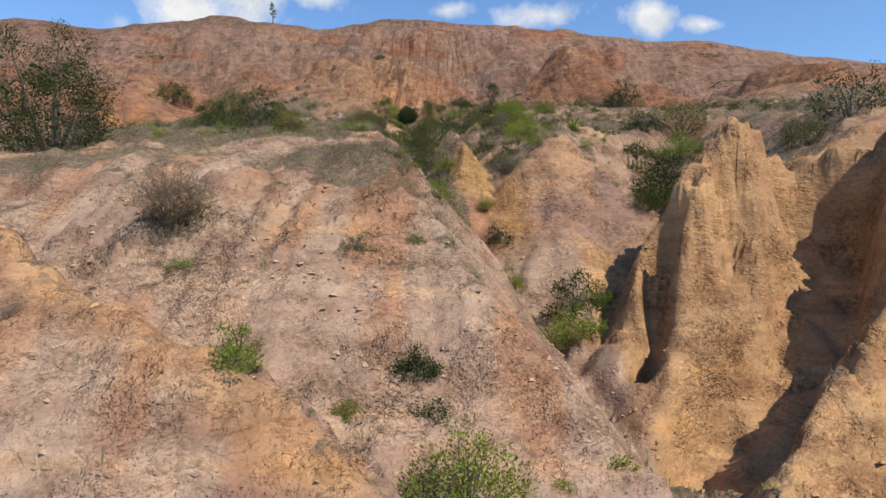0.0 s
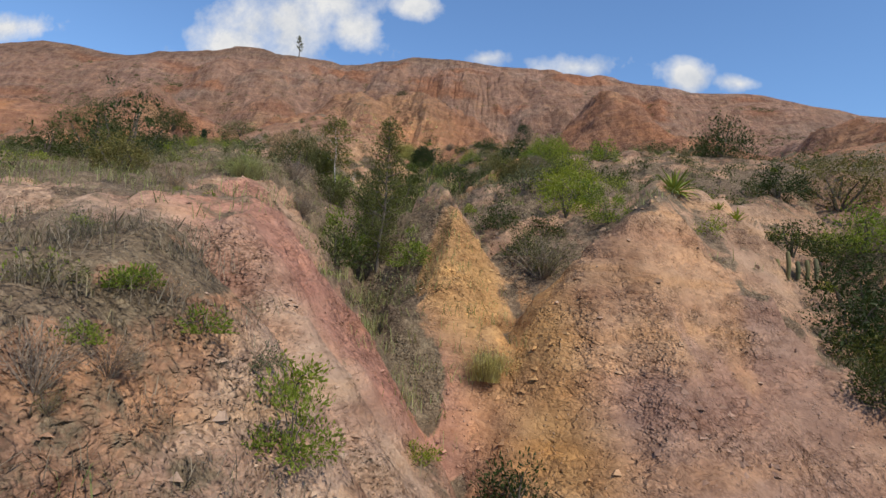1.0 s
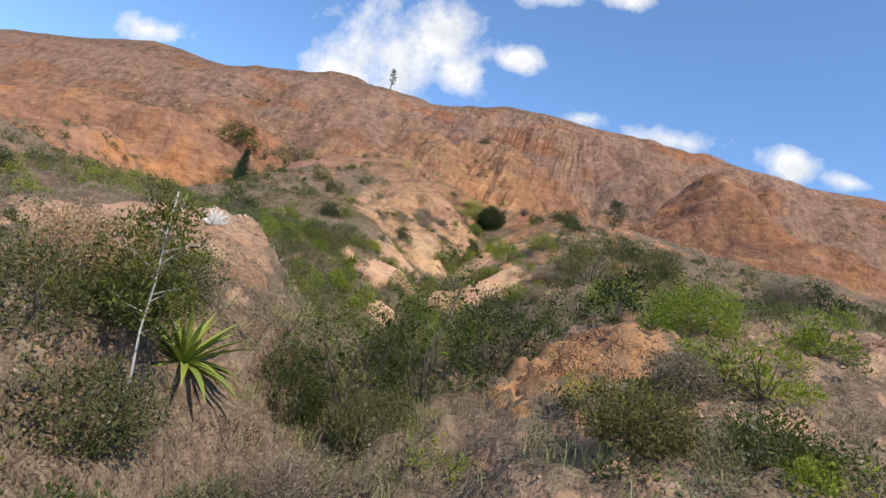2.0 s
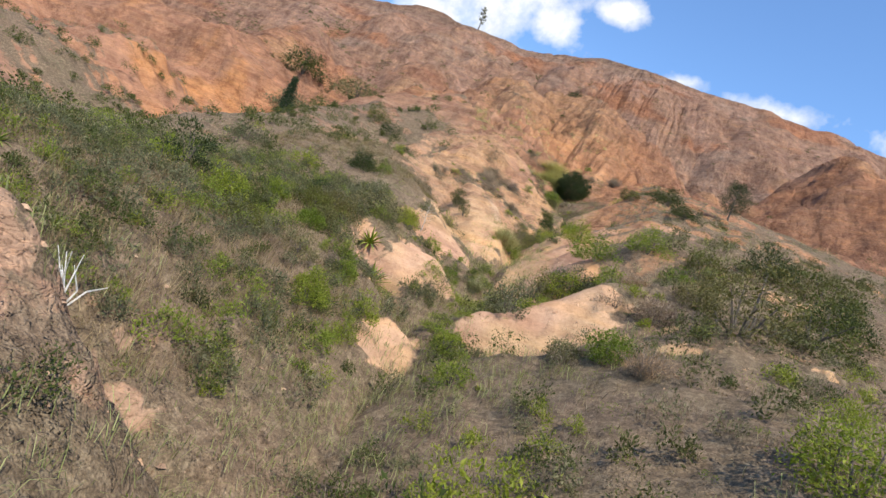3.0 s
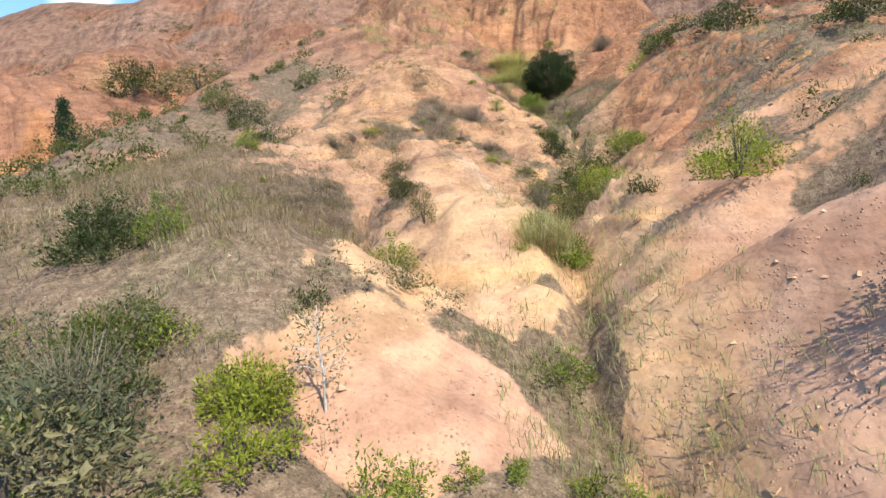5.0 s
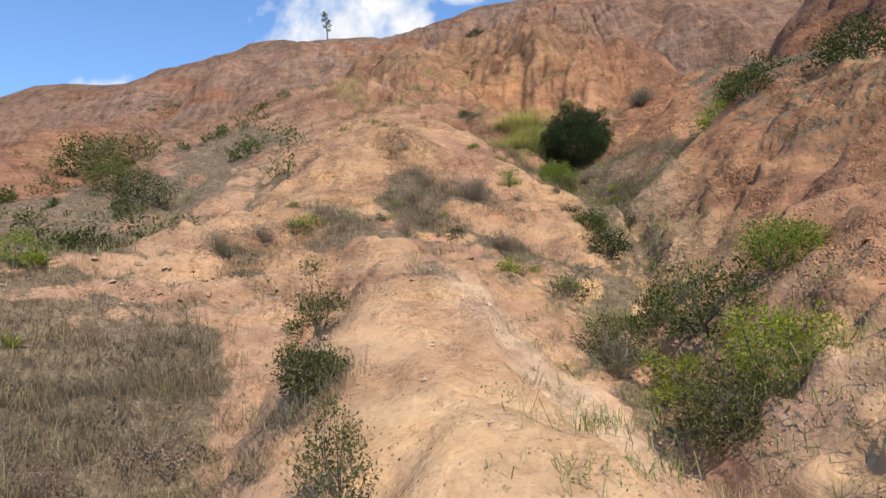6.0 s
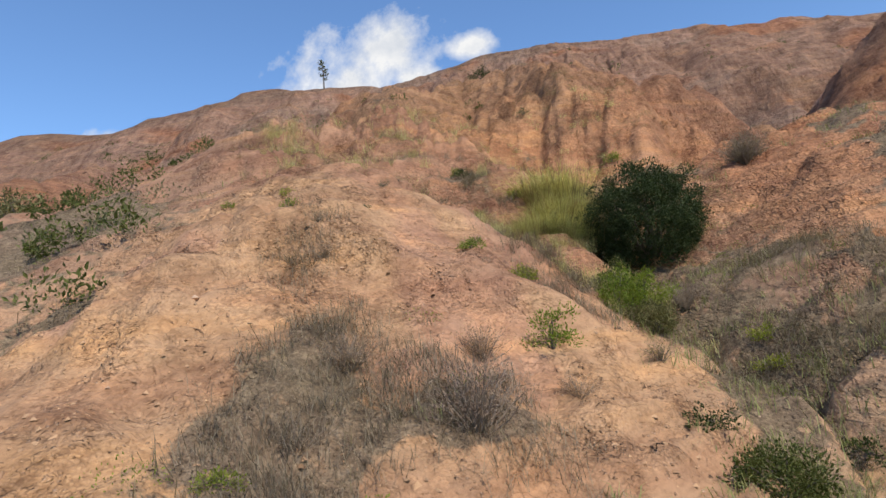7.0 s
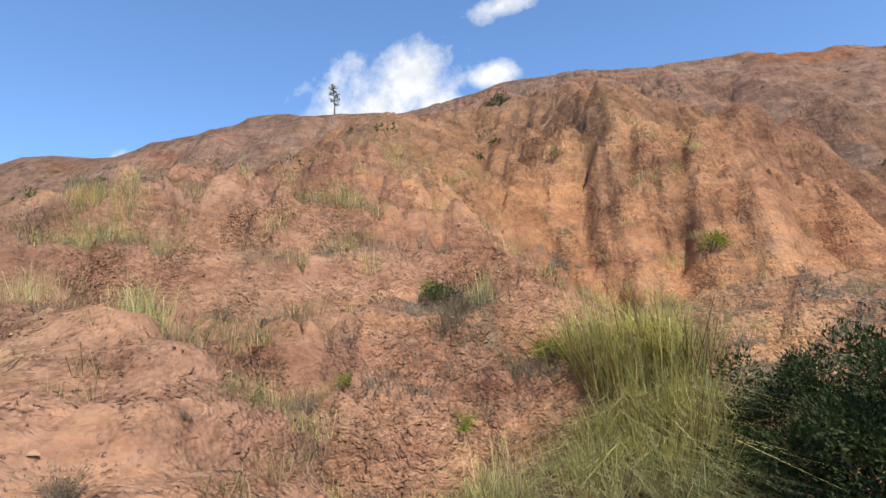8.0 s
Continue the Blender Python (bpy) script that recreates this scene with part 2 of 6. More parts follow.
def stone_material():
    k = Nodes("stone")
    island = k.tree.nodes.new("ShaderNodeNewGeometry").outputs["Random Per Island"]
    col = k.ramp(island, (0.0, (0.19, 0.115, 0.075)), (0.4, (0.33, 0.21, 0.135)), (0.85, (0.42, 0.285, 0.19)), (1.0, (0.44, 0.32, 0.22)))
    col = k.mix(1.0, col, k.ramp(k.noise(14, 4, 0.7), (0.3, (0.7, 0.7, 0.7)), (0.7, (1.2, 1.2, 1.2))), "MULTIPLY")
    k.link(col, k.bsdf.inputs["Base Color"])
    k.bsdf.inputs["Roughness"].default_value = 0.95
    return k.mat


CLAY = clay_material()
LEAF = {
    "green": leaf_material("fresh_leaf", (0.076, 0.104, 0.014), (0.165, 0.205, 0.030), (0.29, 0.32, 0.065), 0.55, 0.4),
    "dark": leaf_material("dark_leaf", (0.020, 0.029, 0.009), (0.042, 0.055, 0.017), (0.086, 0.101, 0.032), 0.5),
    "mid": leaf_material("bush_leaf", (0.037, 0.046, 0.012), (0.073, 0.085, 0.023), (0.144, 0.151, 0.045), 0.5, 0.3),
    "grey": leaf_material("grey_leaf", (0.068, 0.068, 0.037), (0.130, 0.124, 0.068), (0.223, 0.209, 0.122), 0.7),
    "dry": leaf_material("dry_leaf", (0.13, 0.088, 0.068), (0.25, 0.178, 0.134), (0.42, 0.325, 0.245), 0.85, 0.25),
    "olive": leaf_material("olive_leaf", (0.050, 0.050, 0.018), (0.101, 0.097, 0.036), (0.173, 0.155, 0.065), 0.7),
    "yellow": leaf_material("yellow_leaf", (0.099, 0.126, 0.018), (0.198, 0.234, 0.032), (0.360, 0.360, 0.063), 0.5),
    "deep": leaf_material("deep_leaf", (0.018, 0.028, 0.011), (0.040, 0.054, 0.019), (0.090, 0.104, 0.038), 0.5, 0.12),
    "needle": leaf_material("needle", (0.012, 0.026, 0.014), (0.026, 0.048, 0.022), (0.05, 0.075, 0.032), 0.6, 0.1),
}
AGAVE_LEAF = leaf_material("agave_leaf", (0.08, 0.11, 0.03), (0.17, 0.21, 0.045), (0.36, 0.37, 0.09), 0.4, 0.15)
GRASS_DRY = leaf_material("straw", (0.101, 0.074, 0.043), (0.203, 0.156, 0.090), (0.359, 0.289, 0.172), 0.8, 0.2)
GRASS_GREEN = leaf_material("grass_blade", (0.119, 0.128, 0.043), (0.238, 0.242, 0.093), (0.408, 0.391, 0.187), 0.6, 0.3)
PAMPAS_BLADE = leaf_material("pampas_blade", (0.20, 0.20, 0.085), (0.40, 0.39, 0.19), (0.62, 0.58, 0.34), 0.6, 0.42)
BARK = bark_material("bark", (0.035, 0.027, 0.02), (0.15, 0.12, 0.09))
TWIG = bark_material("twig", (0.10, 0.075, 0.055), (0.27, 0.21, 0.155))
DEAD_WOOD = bark_material("bleached_wood", (0.42, 0.40, 0.36), (0.78, 0.76, 0.71))
PALE_BARK = bark_material("pale_bark", (0.22, 0.20, 0.17), (0.52, 0.49, 0.44))
STONE = stone_material()
CLOD = clod_material()
# ---------------------------------------------------------------- land forms
_tab = np.random.RandomState(7).rand(512, 512)


def vnoise(x, y, seed=0):
    """Smooth value noise in -1..1 on a unit lattice."""
    x, y = np.asarray(x, float) + 37.3 * seed, np.asarray(y, float) - 17.9 * seed
    xi, yi = np.floor(x).astype(int), np.floor(y).astype(int)
    fx, fy = x - xi, y - yi
    fx, fy = fx * fx * fx * (fx * (6 * fx - 15) + 10), fy * fy * fy * (fy * (6 * fy - 15) + 10)
    x0, x1, y0, y1 = xi % 512, (xi + 1) % 512, yi % 512, (yi + 1) % 512
    low = _tab[x0, y0] * (1 - fx) + _tab[x1, y0] * fx
    high = _tab[x0, y1] * (1 - fx) + _tab[x1, y1] * fx
    return 2 * (low * (1 - fy) + high * fy) - 1


def fbm(x, y, octaves=4, seed=0, gain=0.5):
    total, amp, norm = 0, 1.0, 0.0
    for n in range(octaves):
        total = total + amp * vnoise(x * 2**n, y * 2**n, seed + 3 * n)
        norm += amp
        amp *= gain
    return total / norm


def ridged(x, y, octaves=3, seed=0):
    total, amp, norm = 0, 1.0, 0.0
    for n in range(octaves):
        total = total + amp * (1 - 2 * np.abs(vnoise(x * 2**n, y * 2**n, seed + 5 * n)))
        norm += amp
        amp *= 0.5
    return total / norm


def step(a, b, v):
    u = np.clip((v - a) / (b - a), 0, 1)
    return u * u * (3 - 2 * u)


def along(line, x, y):
    """The nearest place on a polyline: distance, side (+1 to the right of its way), height there, length run, and how far past its last end."""
    best, side, high, run, past = np.full(x.shape, 1e9), np.ones(x.shape), np.zeros(x.shape), np.zeros(x.shape), np.zeros(x.shape)
    ran = 0.0
    for n, ((ax, ay, az), (bx, by, bz)) in enumerate(zip(line, line[1:])):
        dx, dy = bx - ax, by - ay
        size = math.hypot(dx, dy)
        raw = ((x - ax) * dx + (y - ay) * dy) / size**2
        u = np.clip(raw, 0, 1)
        d = np.hypot(x - ax - u * dx, y - ay - u * dy)
        near = d < best
        best = np.where(near, d, best)
        side = np.where(near, np.clip(((x - ax) * dy - (y - ay) * dx) / (0.3 * size * (d + 0.3)), -1, 1), side)
        high = np.where(near, az + u * (bz - az), high)
        run = np.where(near, ran + u * size, run)
        over = (np.maximum(raw - 1, 0) if n == len(line) - 2 else 0) * size
        under = (np.maximum(-raw, 0) if n == 0 else 0) * size
        past = np.where(near, over + under, past)
        ran += size
    return best, side, high, run, past


def softmin(a, b, k):
    h = np.clip(0.5 + 0.5 * (b - a) / k, 0, 1)
    return b * (1 - h) + a * h - k * h * (1 - h)


def softmax(a, b, k):
    return -softmin(-a, -b, k)


# How the hillside rises from south to north, before the water cut it.
RISE_Y = [-160, -60, -20, 0, 6, 9, 13.5, 16, 18, 31, 41, 46, 58, 64, 70, 80, 90, 97, 107, 120, 148, 158, 174, 190, 206, 214, 222, 240, 330, 700]
RISE_Z = [-30, -8, 0, 3, 4.8, 6, 9.8, 12.4, 13.4, 17, 20, 21.7, 23.5, 25.2, 27.2, 30.0, 33.3, 36.2, 41.5, 48, 60.5, 63.8, 66, 77, 90.5, 96.5, 102.5, 100, 88, 40]
# The skyline ridge from west to east.
RIDGE_X = [-420, -280, -227, -170, -150, -140, -110, -98, -76, -55, -26, 9, 40, 71, 90, 123, 152, 260, 400]
RIDGE_Z = [88, 99, 103, 106.5, 103, 101.3, 104, 105, 103, 99, 102.8, 100, 96.3, 92, 92, 86, 82, 70, 60]

# Gullies: bed line from its mouth upwards (x, y, z), wall slope on the left and the right going up, rounding.
GULLIES = [
    # the main gully, from the foot of the hill to the red bowl
    ([(7, -12, 0), (5.8, 5, 3.2), (5.4, 11, 5.0), (4.7, 15, 6.0), (3.4, 19, 7.4), (2.2, 22, 9.3), (0.3, 25.5, 11.8), (-1.2, 28.5, 13.2)], 1.05, 0.95, 0.6),
    ([(0.3, 25.5, 11.8), (-1.2, 28.5, 13.2), (-2.4, 34, 15.0), (-3.6, 40, 16.3), (-4.6, 46, 17.2)], 1.1, 0.55, 0.8),
    ([(-4.5, 45, 17.0), (-6.0, 54, 18.5), (-6.4, 60, 20.0), (-6.9, 64, 21.3)], 0.52, 0.5, 1.2),
    ([(-6.4, 60, 19.9), (-6.3, 66, 21.4), (-7.6, 71, 22.5), (-8.0, 76, 24.1), (-8.2, 82, 25.5), (-8.0, 88.5, 27.3)], 0.5, 0.8, 0.6),
]
GULLIES += [
    ([(-8.2, 82, 25.5), (-7.9, 88.5, 27.3), (-8.1, 94, 30.0), (-9.2, 98, 31.9)], 0.47, 0.78, 0.6),
    ([(-8.1, 94, 30.0), (-9.2, 98, 31.9), (-10.4, 102, 33.5), (-11.2, 105.5, 36.0), (-14.5, 112, 39.6)], 0.5, 0.5, 0.6),
    ([(-11.2, 105.5, 36.0), (-14.5, 112, 39.6), (-16.5, 120, 42.6), (-19, 138, 51.0), (-22, 150, 56.5), (-23, 158, 60)], 0.75, 0.7, 0.8),
    # its side gullies
    ([(2.6, 21.6, 9.2), (2.6, 25.5, 12.2), (2.4, 29, 15.2), (2.2, 33, 17.4)], 1.0, 0.9, 0.4),
    ([(1.9, 19.4, 9.3), (-1, 20.8, 12.3), (-2.8, 21.8, 13.9)], 1.1, 1.0, 0.4),
    ([(-9.6, 97.5, 31.8), (-13.3, 99.8, 33.1), (-16, 100.9, 34.5), (-19, 101.3, 36.3), (-22.5, 102.4, 38.6)], 0.85, 0.75, 0.4),
]
GULLIES += [
    ([(4.7, 15, 6), (7.2, 20, 7.6), (9.5, 25, 10.8), (12, 31, 14), (15.5, 37, 17)], 1.0, 0.5, 0.5),
    ([(0.2, 5.6, 4.8), (-1.4, 7.3, 6.5), (-3.5, 8.8, 7.9), (-5.9, 11.3, 9.7), (-7, 13, 11.2)], 0.8, 0.9, 0.4),
    ([(-5.6, 56, 19.0), (-2.6, 55.2, 20.2), (0.5, 56.4, 22.0)], 0.6, 0.6, 0.4),
    ([(-6.9, 66, 22.2), (-4.6, 68, 24), (-2.5, 71, 26.6)], 0.8, 0.8, 0.4),
    ([(-6.1, 56.2, 19.0), (-8.6, 57.5, 19.8), (-10.6, 59.4, 20.8), (-12.4, 61.2, 22.6)], 0.5, 1.4, 0.4),
    ([(-8.2, 78, 24.9), (-5.6, 79.6, 26.6), (-3.6, 82, 28.8)], 1.0, 1.0, 0.4),
]
GULLIES += [
    ([(-8.0, 86.6, 26.9), (-6.4, 88, 28.2), (-3.6, 90, 31)], 0.8, 0.8, 0.5),
    ([(-6.6, 63, 21.3), (-9.2, 64.8, 22.2), (-11.8, 65.8, 23.6)], 0.6, 0.7, 0.4),
    ([(-7.4, 70.6, 23.0), (-10, 71.2, 23.6), (-13.4, 74.4, 24.5), (-14.6, 78, 25.4), (-15.6, 81.5, 27.2), (-16.6, 84.4, 29.4)], 0.5, 0.75, 0.5),
    # the valley west of the long spur, and cuts in the upper hill
    ([(-30, 30, 15), (-33, 60, 19), (-41, 80, 23.5), (-50, 99, 29.5), (-64, 135, 46)], 0.42, 0.78, 1.5),
    ([(12, 95, 36.5), (4, 118, 47.5), (3, 145, 61), (6, 172, 75)], 0.45, 0.45, 2.5),
    ([(-47, 112, 38), (-44, 128, 48.5), (-42, 142, 56.5)], 0.5, 0.4, 2.5),
]

# Spurs that stand up between the cuts: crest line (x, y, z), slope on the left and the right of its way, slope past its ends.
SPURS = [
    ([(-0.6, 5.6, 6.0), (-2.2, 6.5, 6.9), (-4.5, 7.5, 8.0), (-6.2, 8.5, 9.0), (-9.5, 10, 10.6)], 0.9, 0.8, 0.2),
    ([(5.6, 7.0, 5.5), (7.6, 8.8, 6.4), (9.6, 10.4, 7.5), (12.3, 12.4, 9.2), (15, 15.5, 12.6)], 1.5, 2.2, 0.1),
    # added block, mostly out of view, that throws shade on the cleft west of it
    ([(12.5, 2, 8.5), (13.6, 6.0, 10.2), (16.2, 11, 12.8), (17.5, 17, 14.6)], 2.2, 1.0, 0.4),
    ([(0.9, 26.6, 14.0), (1.0, 28.3, 15.4), (0.4, 31, 16.8)], 1.2, 1.2, 0.1),
    ([(5.0, 26.6, 15.2), (5.8, 27.6, 16.0), (7.6, 32.5, 17.6)], 0.95, 1.0, 0.1),
    ([(-12.8, 64.0, 23.8), (-10.9, 62.2, 22.8), (-9.2, 61.0, 22.1), (-8.1, 59.0, 20.7)], 0.8, 1.5, 1.0),
]
SPURS += [
    ([(-13.4, 70.0, 25.4), (-11.9, 68.4, 24.6), (-10.0, 67.0, 23.4), (-8.2, 65.6, 22.2)], 1.1, 1.3, 0.5),
    ([(-13.6, 83, 28.6), (-12.0, 78.5, 26.9), (-10.4, 75.4, 26.0), (-9.4, 72.2, 24.0)], 1.3, 1.0, 1.2),
    ([(-5.2, 56.5, 20.2), (-3.2, 57.2, 21.6), (-1.6, 57.9, 22.8), (0.8, 59.8, 24.0)], 0.5, 0.95, 0.2),
]
# Two broad noses of the upper hill, on either side of the orange hollow above the gully head.
SHOULDERS = [
    ([(-19, 113, 44.0), (-22, 120, 48.0), (-27, 130, 54.2), (-30, 138, 57.4), (-33, 150, 60.5), (-37, 166, 65)], 0.62, 0.32, 1.5),
    ([(-9.5, 115, 43.5), (-11.5, 123, 49.5), (-13.5, 134, 56.0), (-17, 146, 60.0), (-24, 160, 65)], 0.6, 0.5, 1.2),
]

# The fluted cliff east of the lower gully.
CLIFF = [(6.1, 15.7, 7.0), (6.6, 16.4, 9.3), (7.3, 17.0, 11.0), (8.9, 18.1, 12.5), (10.2, 18.5, 14.1), (13, 18.8, 14.5), (17, 17.2, 14.7), (24, 13.5, 15)]
# Clefts that water has cut into that cliff: bed line, left wall, right wall.
CLEFTS = [
    ([(5.9, 9.8, 3.6), (8.2, 12.2, 4.8), (10.6, 14.6, 6.2), (12.4, 16.6, 7.6), (13.7, 18.6, 8.8), (14.0, 20.2, 10.0)], 4.5, 4.2, 1.0),
    ([(8.0, 5.4, 2.4), (11, 8.6, 4.4), (14.6, 12.0, 6.4), (16.4, 16.8, 8.6)], 3.2, 2.4, 0.45),
    ([(5.7, 13.2, 4.6), (6.6, 14.8, 5.6), (7.0, 16.2, 7.2), (7.4, 17.4, 9.6)], 5.0, 6.0, 0.22),
    ([(10.9, 16.4, 9.4), (11.2, 17.6, 10.8), (11.3, 18.6, 12.9)], 6.0, 7.0, 0.16),
    ([(14.6, 15.6, 9.6), (15.1, 16.8, 10.8), (15.3, 17.8, 13.0)], 6.0, 6.0, 0.18),
]

# Rounded noses that the upper hill sends down between its hollows: crest lines.
NOSES = [
    [(-31, 190, 0), (-29, 172, 0), (-27, 158, 0), (-25, 146, 0), (-21, 134, 0), (-19, 122, 0)],
    [(-100, 178, 0), (-85, 154, 0), (-76, 132, 0), (-66, 115, 0)],
    [(14, 194, 0), (24, 168, 0), (28, 146, 0), (34, 128, 0), (42, 114, 0)],
    [(84, 186, 0), (82, 160, 0), (86, 134, 0)],
    [(-66, 192, 0), (-62, 174, 0), (-60, 160, 0)],
]


def noses_at(x, y):
    """How far the nearest nose's crest is, and which nose it is."""
    wx, wy = x + 3.0 * fbm(x / 16, y / 16, 2, 37), y + 3.0 * fbm(x / 16, y / 16, 2, 38)
    far = np.stack([along(line, wx, wy)[0] for line in NOSES])
    return far.min(0), far.argmin(0)


# Bluffs of the upper hill: edge line (steep on the right of its way), drop.
BLUFFS = [
    ([(-92, 108, 0), (-80, 112, 0), (-70, 112.5, 0), (-61, 114, 0), (-57, 120, 0)], 6.5),
    ([(4, 126, 0), (14, 122, 0), (26, 121, 0), (42, 124, 0), (58, 130, 0)], 4.5),
    ([(-8, 176, 0), (12, 182, 0), (34, 180, 0), (60, 176, 0)], 6.5),
    ([(-60, 184, 0), (-40, 190, 0), (-18, 190, 0)], 4.5),
]


def bluff_at(x, y):
    """How far the ground drops below the bluffs, metres."""
    total = 0 * x
    for line, drop in BLUFFS:
        d, side, zt, run, past = along(line, x, y)
        edge = d - 1.6 * (ridged(x / 6.5, y / 9, 2, 33) + 0.4)
        total = total + drop * np.clip(side, 0, 1) * step(0, 2.4, edge) * (1 - step(7, 26, d)) * (1 - step(0, 12, past))
    return total


def rise(y):
    return sum(np.interp(y + o * (0.6 + 0.02 * np.abs(y)), RISE_Y, RISE_Z) for o in (-1, 0, 1)) / 3


def worn_at(x, y):
    """Where rain has washed the pale clay of the upper gully smooth."""
    return step(44, 50, y) * (1 - 0.6 * step(72, 80, y)) * (1 - step(84, 93, y)) * (1 - step(0, 5, x)) * (1 - 0.6 * step(-14, -17, x))


def height(x, y):
    """Height of the bare ground, metres."""
    wx = x + 0.9 * fbm(x / 7, y / 7, 3, 11)
    wy = y + 0.9 * fbm(x / 7, y / 7, 3, 23)
    z = rise(wy + 0.25 * np.clip(wx - 4, 0, 40) * step(8, 14, y) * (1 - step(20, 60, y)))
    z = z - 1.0 * step(-8, -13, x) * step(44, 52, y) * (1 - step(64, 72, y)) * step(-40, -26, x)
    z = z + 0.8 * fbm(x / 14, y / 14, 3, 2) * step(22, 40, y)
    # low ground at the foot of the eastern cliff
    z = softmin(z, 4.6 + 0.50 * np.maximum(y - 8.5, 0) + 2.2 * np.maximum(6.4 - x, 0) + 2.4 * np.maximum(y - 20.3, 0), 0.6)
    z = z - 1.4 * np.exp(-(((x - 9.5) / 4.5) ** 2) - ((y - 35) / 4.5) ** 2) - 1.5 * np.exp(-(((x + 24) / 5) ** 2) - ((y - 125) / 6) ** 2) - 2.0 * np.exp(-(((x - 0.8) / 5) ** 2) - ((y - 118) / 7) ** 2)
    # hollows of the upper hill, the flank and the shoulder of the long spur
    z = z - 5.0 * np.exp(-(((x - 32) / 22) ** 2) - ((y - 116) / 16) ** 2)
    crest, *_ = noses_at(x, y)
    z = z - 12.5 * (1 - np.exp(-((crest / 10) ** 2))) * step(114, 132, y) * (1 - step(168, 196, y))
    z = z - 2.0 * np.exp(-(((x + 23) / 4.5) ** 2) - ((y - 84.5) / 7) ** 2) + 0.4 * np.exp(-(((x + 24) / 4.5) ** 2) - ((y - 103) / 5) ** 2)
    # the skyline
    z = z + (np.interp(x, RIDGE_X, RIDGE_Z) - 101.5) * step(120, 214, y)
    for line, left, right, k in GULLIES:
        d, side, zt, run, past = along(line, wx, wy)
        z = softmin(z, zt + d * (left + (right - left) * (0.5 + 0.5 * side)) + 1.6 * past, k)
    for line, left, right, flat in SPURS:
        d, side, zt, run, past = along(line, wx, wy)
        z = softmax(z, zt - 0.15 * np.minimum(d, flat) - np.maximum(d - flat, 0) * (left + (right - left) * (0.5 + 0.5 * side)), 0.35)
    for line, left, right, flat in SHOULDERS:
        d, side, zt, run, past = along(line, wx, wy)
        top = zt - 0.15 * np.minimum(d, flat) - np.maximum(d - flat, 0) * (left + (right - left) * (0.5 + 0.5 * side)) - 1.2 * past
        z = z + (softmax(z, top, 0.8) - z) * step(108, 118, y)
    # cliff with rounded columns
    d, side, zt, run, past = along(CLIFF, x, y)
    across = 0.84 * x + 0.54 * y
    column = np.abs(np.sin(math.pi * (across / 2.0 + 0.6 * vnoise(across / 2.6, z / 9, 4)))) ** 0.7 * (0.65 + 0.35 * vnoise(across / 2.3, 0 * z, 13))
    column = column + 0.30 * np.abs(np.sin(math.pi * (across / 0.8 + vnoise(across, z / 6, 8))))
    out = np.maximum(d - 0.2 - 1.15 * column + 0.25 * fbm(x / 1.3, y / 1.3, 3, 14), 0)
    face = zt + 0.45 * fbm(x, y, 2, 9) - np.where(side > 0, np.interp(out, [0, 0.75, 2.3, 3.0, 8], [0, 3.3, 4.6, 7.6, 11]), np.interp(run, [0, 3.5, 5.5], [2.0, 1.7, 0.5]) * d)
    z = softmax(z, face, 0.25)
    for line, left, right, half in CLEFTS:
        d, side, zt, run, past = along(line, x + 0.45 * fbm(x / 1.5, y / 1.5, 2, 5), y + 0.45 * fbm(x / 1.5, y / 1.5, 2, 6))
        z = softmin(z, zt + np.maximum(d - half, 0) * (left + (right - left) * (0.5 + 0.5 * side)) + 3 * past, 0.25)
    # rills on the upper hill
    up = step(99, 115, y)
    rx, ry = x + 5 * fbm(x / 22, y / 22, 3, 41), y + 4 * fbm(x / 22, y / 22, 3, 42)
    fan = rx + 0.35 * (ry - 120) * vnoise(x / 34, 0 * y, 49)
    broad = 2.0 * ridged(fan / 30, ry / 60, 2, 43) - 3.2 * ridged(fan / 14, ry / 36, 2, 44)
    fine = -2.2 * ridged(fan / 6.4, ry / 20, 3, 46) + 0.9 * ridged(x / 3.0, y / 3.2, 2, 50)
    crest = 1 - 0.92 * step(196, 220, y + 5 * vnoise(x / 30, y / 30, 45))
    z = z - bluff_at(rx, ry) * crest
    z = z + (step(112, 160, y) * (broad + 0.8) + (0.45 + 0.55 * step(112, 150, y)) * up * (fine + 0.5)) * crest
    # the bowl above the gully head: rills that run together at its mouth, and broken beds on its western shoulder
    bx, by = x + 12.0 + 1.2 * fbm(x / 5, y / 5, 3, 62), y - 102.5
    far_out = np.hypot(bx, by)
    turn = np.arctan2(bx, by) * 5.5 + 0.5 * fbm(x / 6, y / 6, 2, 63)
    bowl = step(0.5, 4, by) * step(3, 10, far_out) * (1 - step(34, 50, far_out))
    z = z - bowl * (1.0 * np.maximum(ridged(turn, far_out / 30, 2, 64), -0.4) + 0.35 * np.maximum(ridged(2.7 * turn, far_out / 14, 2, 60), -0.3) - 0.2)
    crags = step(98, 102, y) * (1 - step(118, 128, y)) * step(-30, -24, x) * (1 - step(-13, -9, x))
    z = z + crags * (0.95 * ridged(x / 2.6, y / 2.6, 3, 57) - 0.15)
    lay = (z + 0.5 * fbm(x / 3, y / 3, 3, 31)) / 1.5
    z = z + crags * 0.75 * step(0.5, 0.72, lay - np.floor(lay)) * step(-0.25, 0.15, fbm(x / 5, y / 5, 2, 32))
    west = step(-38, -48, x) * step(66, 82, y) * (1 - step(130, 150, y))
    z = z + west * (1.7 * ridged(x / 8, y / 7, 3, 58) + 0.5 * ridged(x / 2.5, y / 2.5, 2, 59))
    # beds that stand out as ledges on the steep slopes
    bed = (z + 1.2 * fbm(x / 12, y / 12, 2, 47)) / 4.2
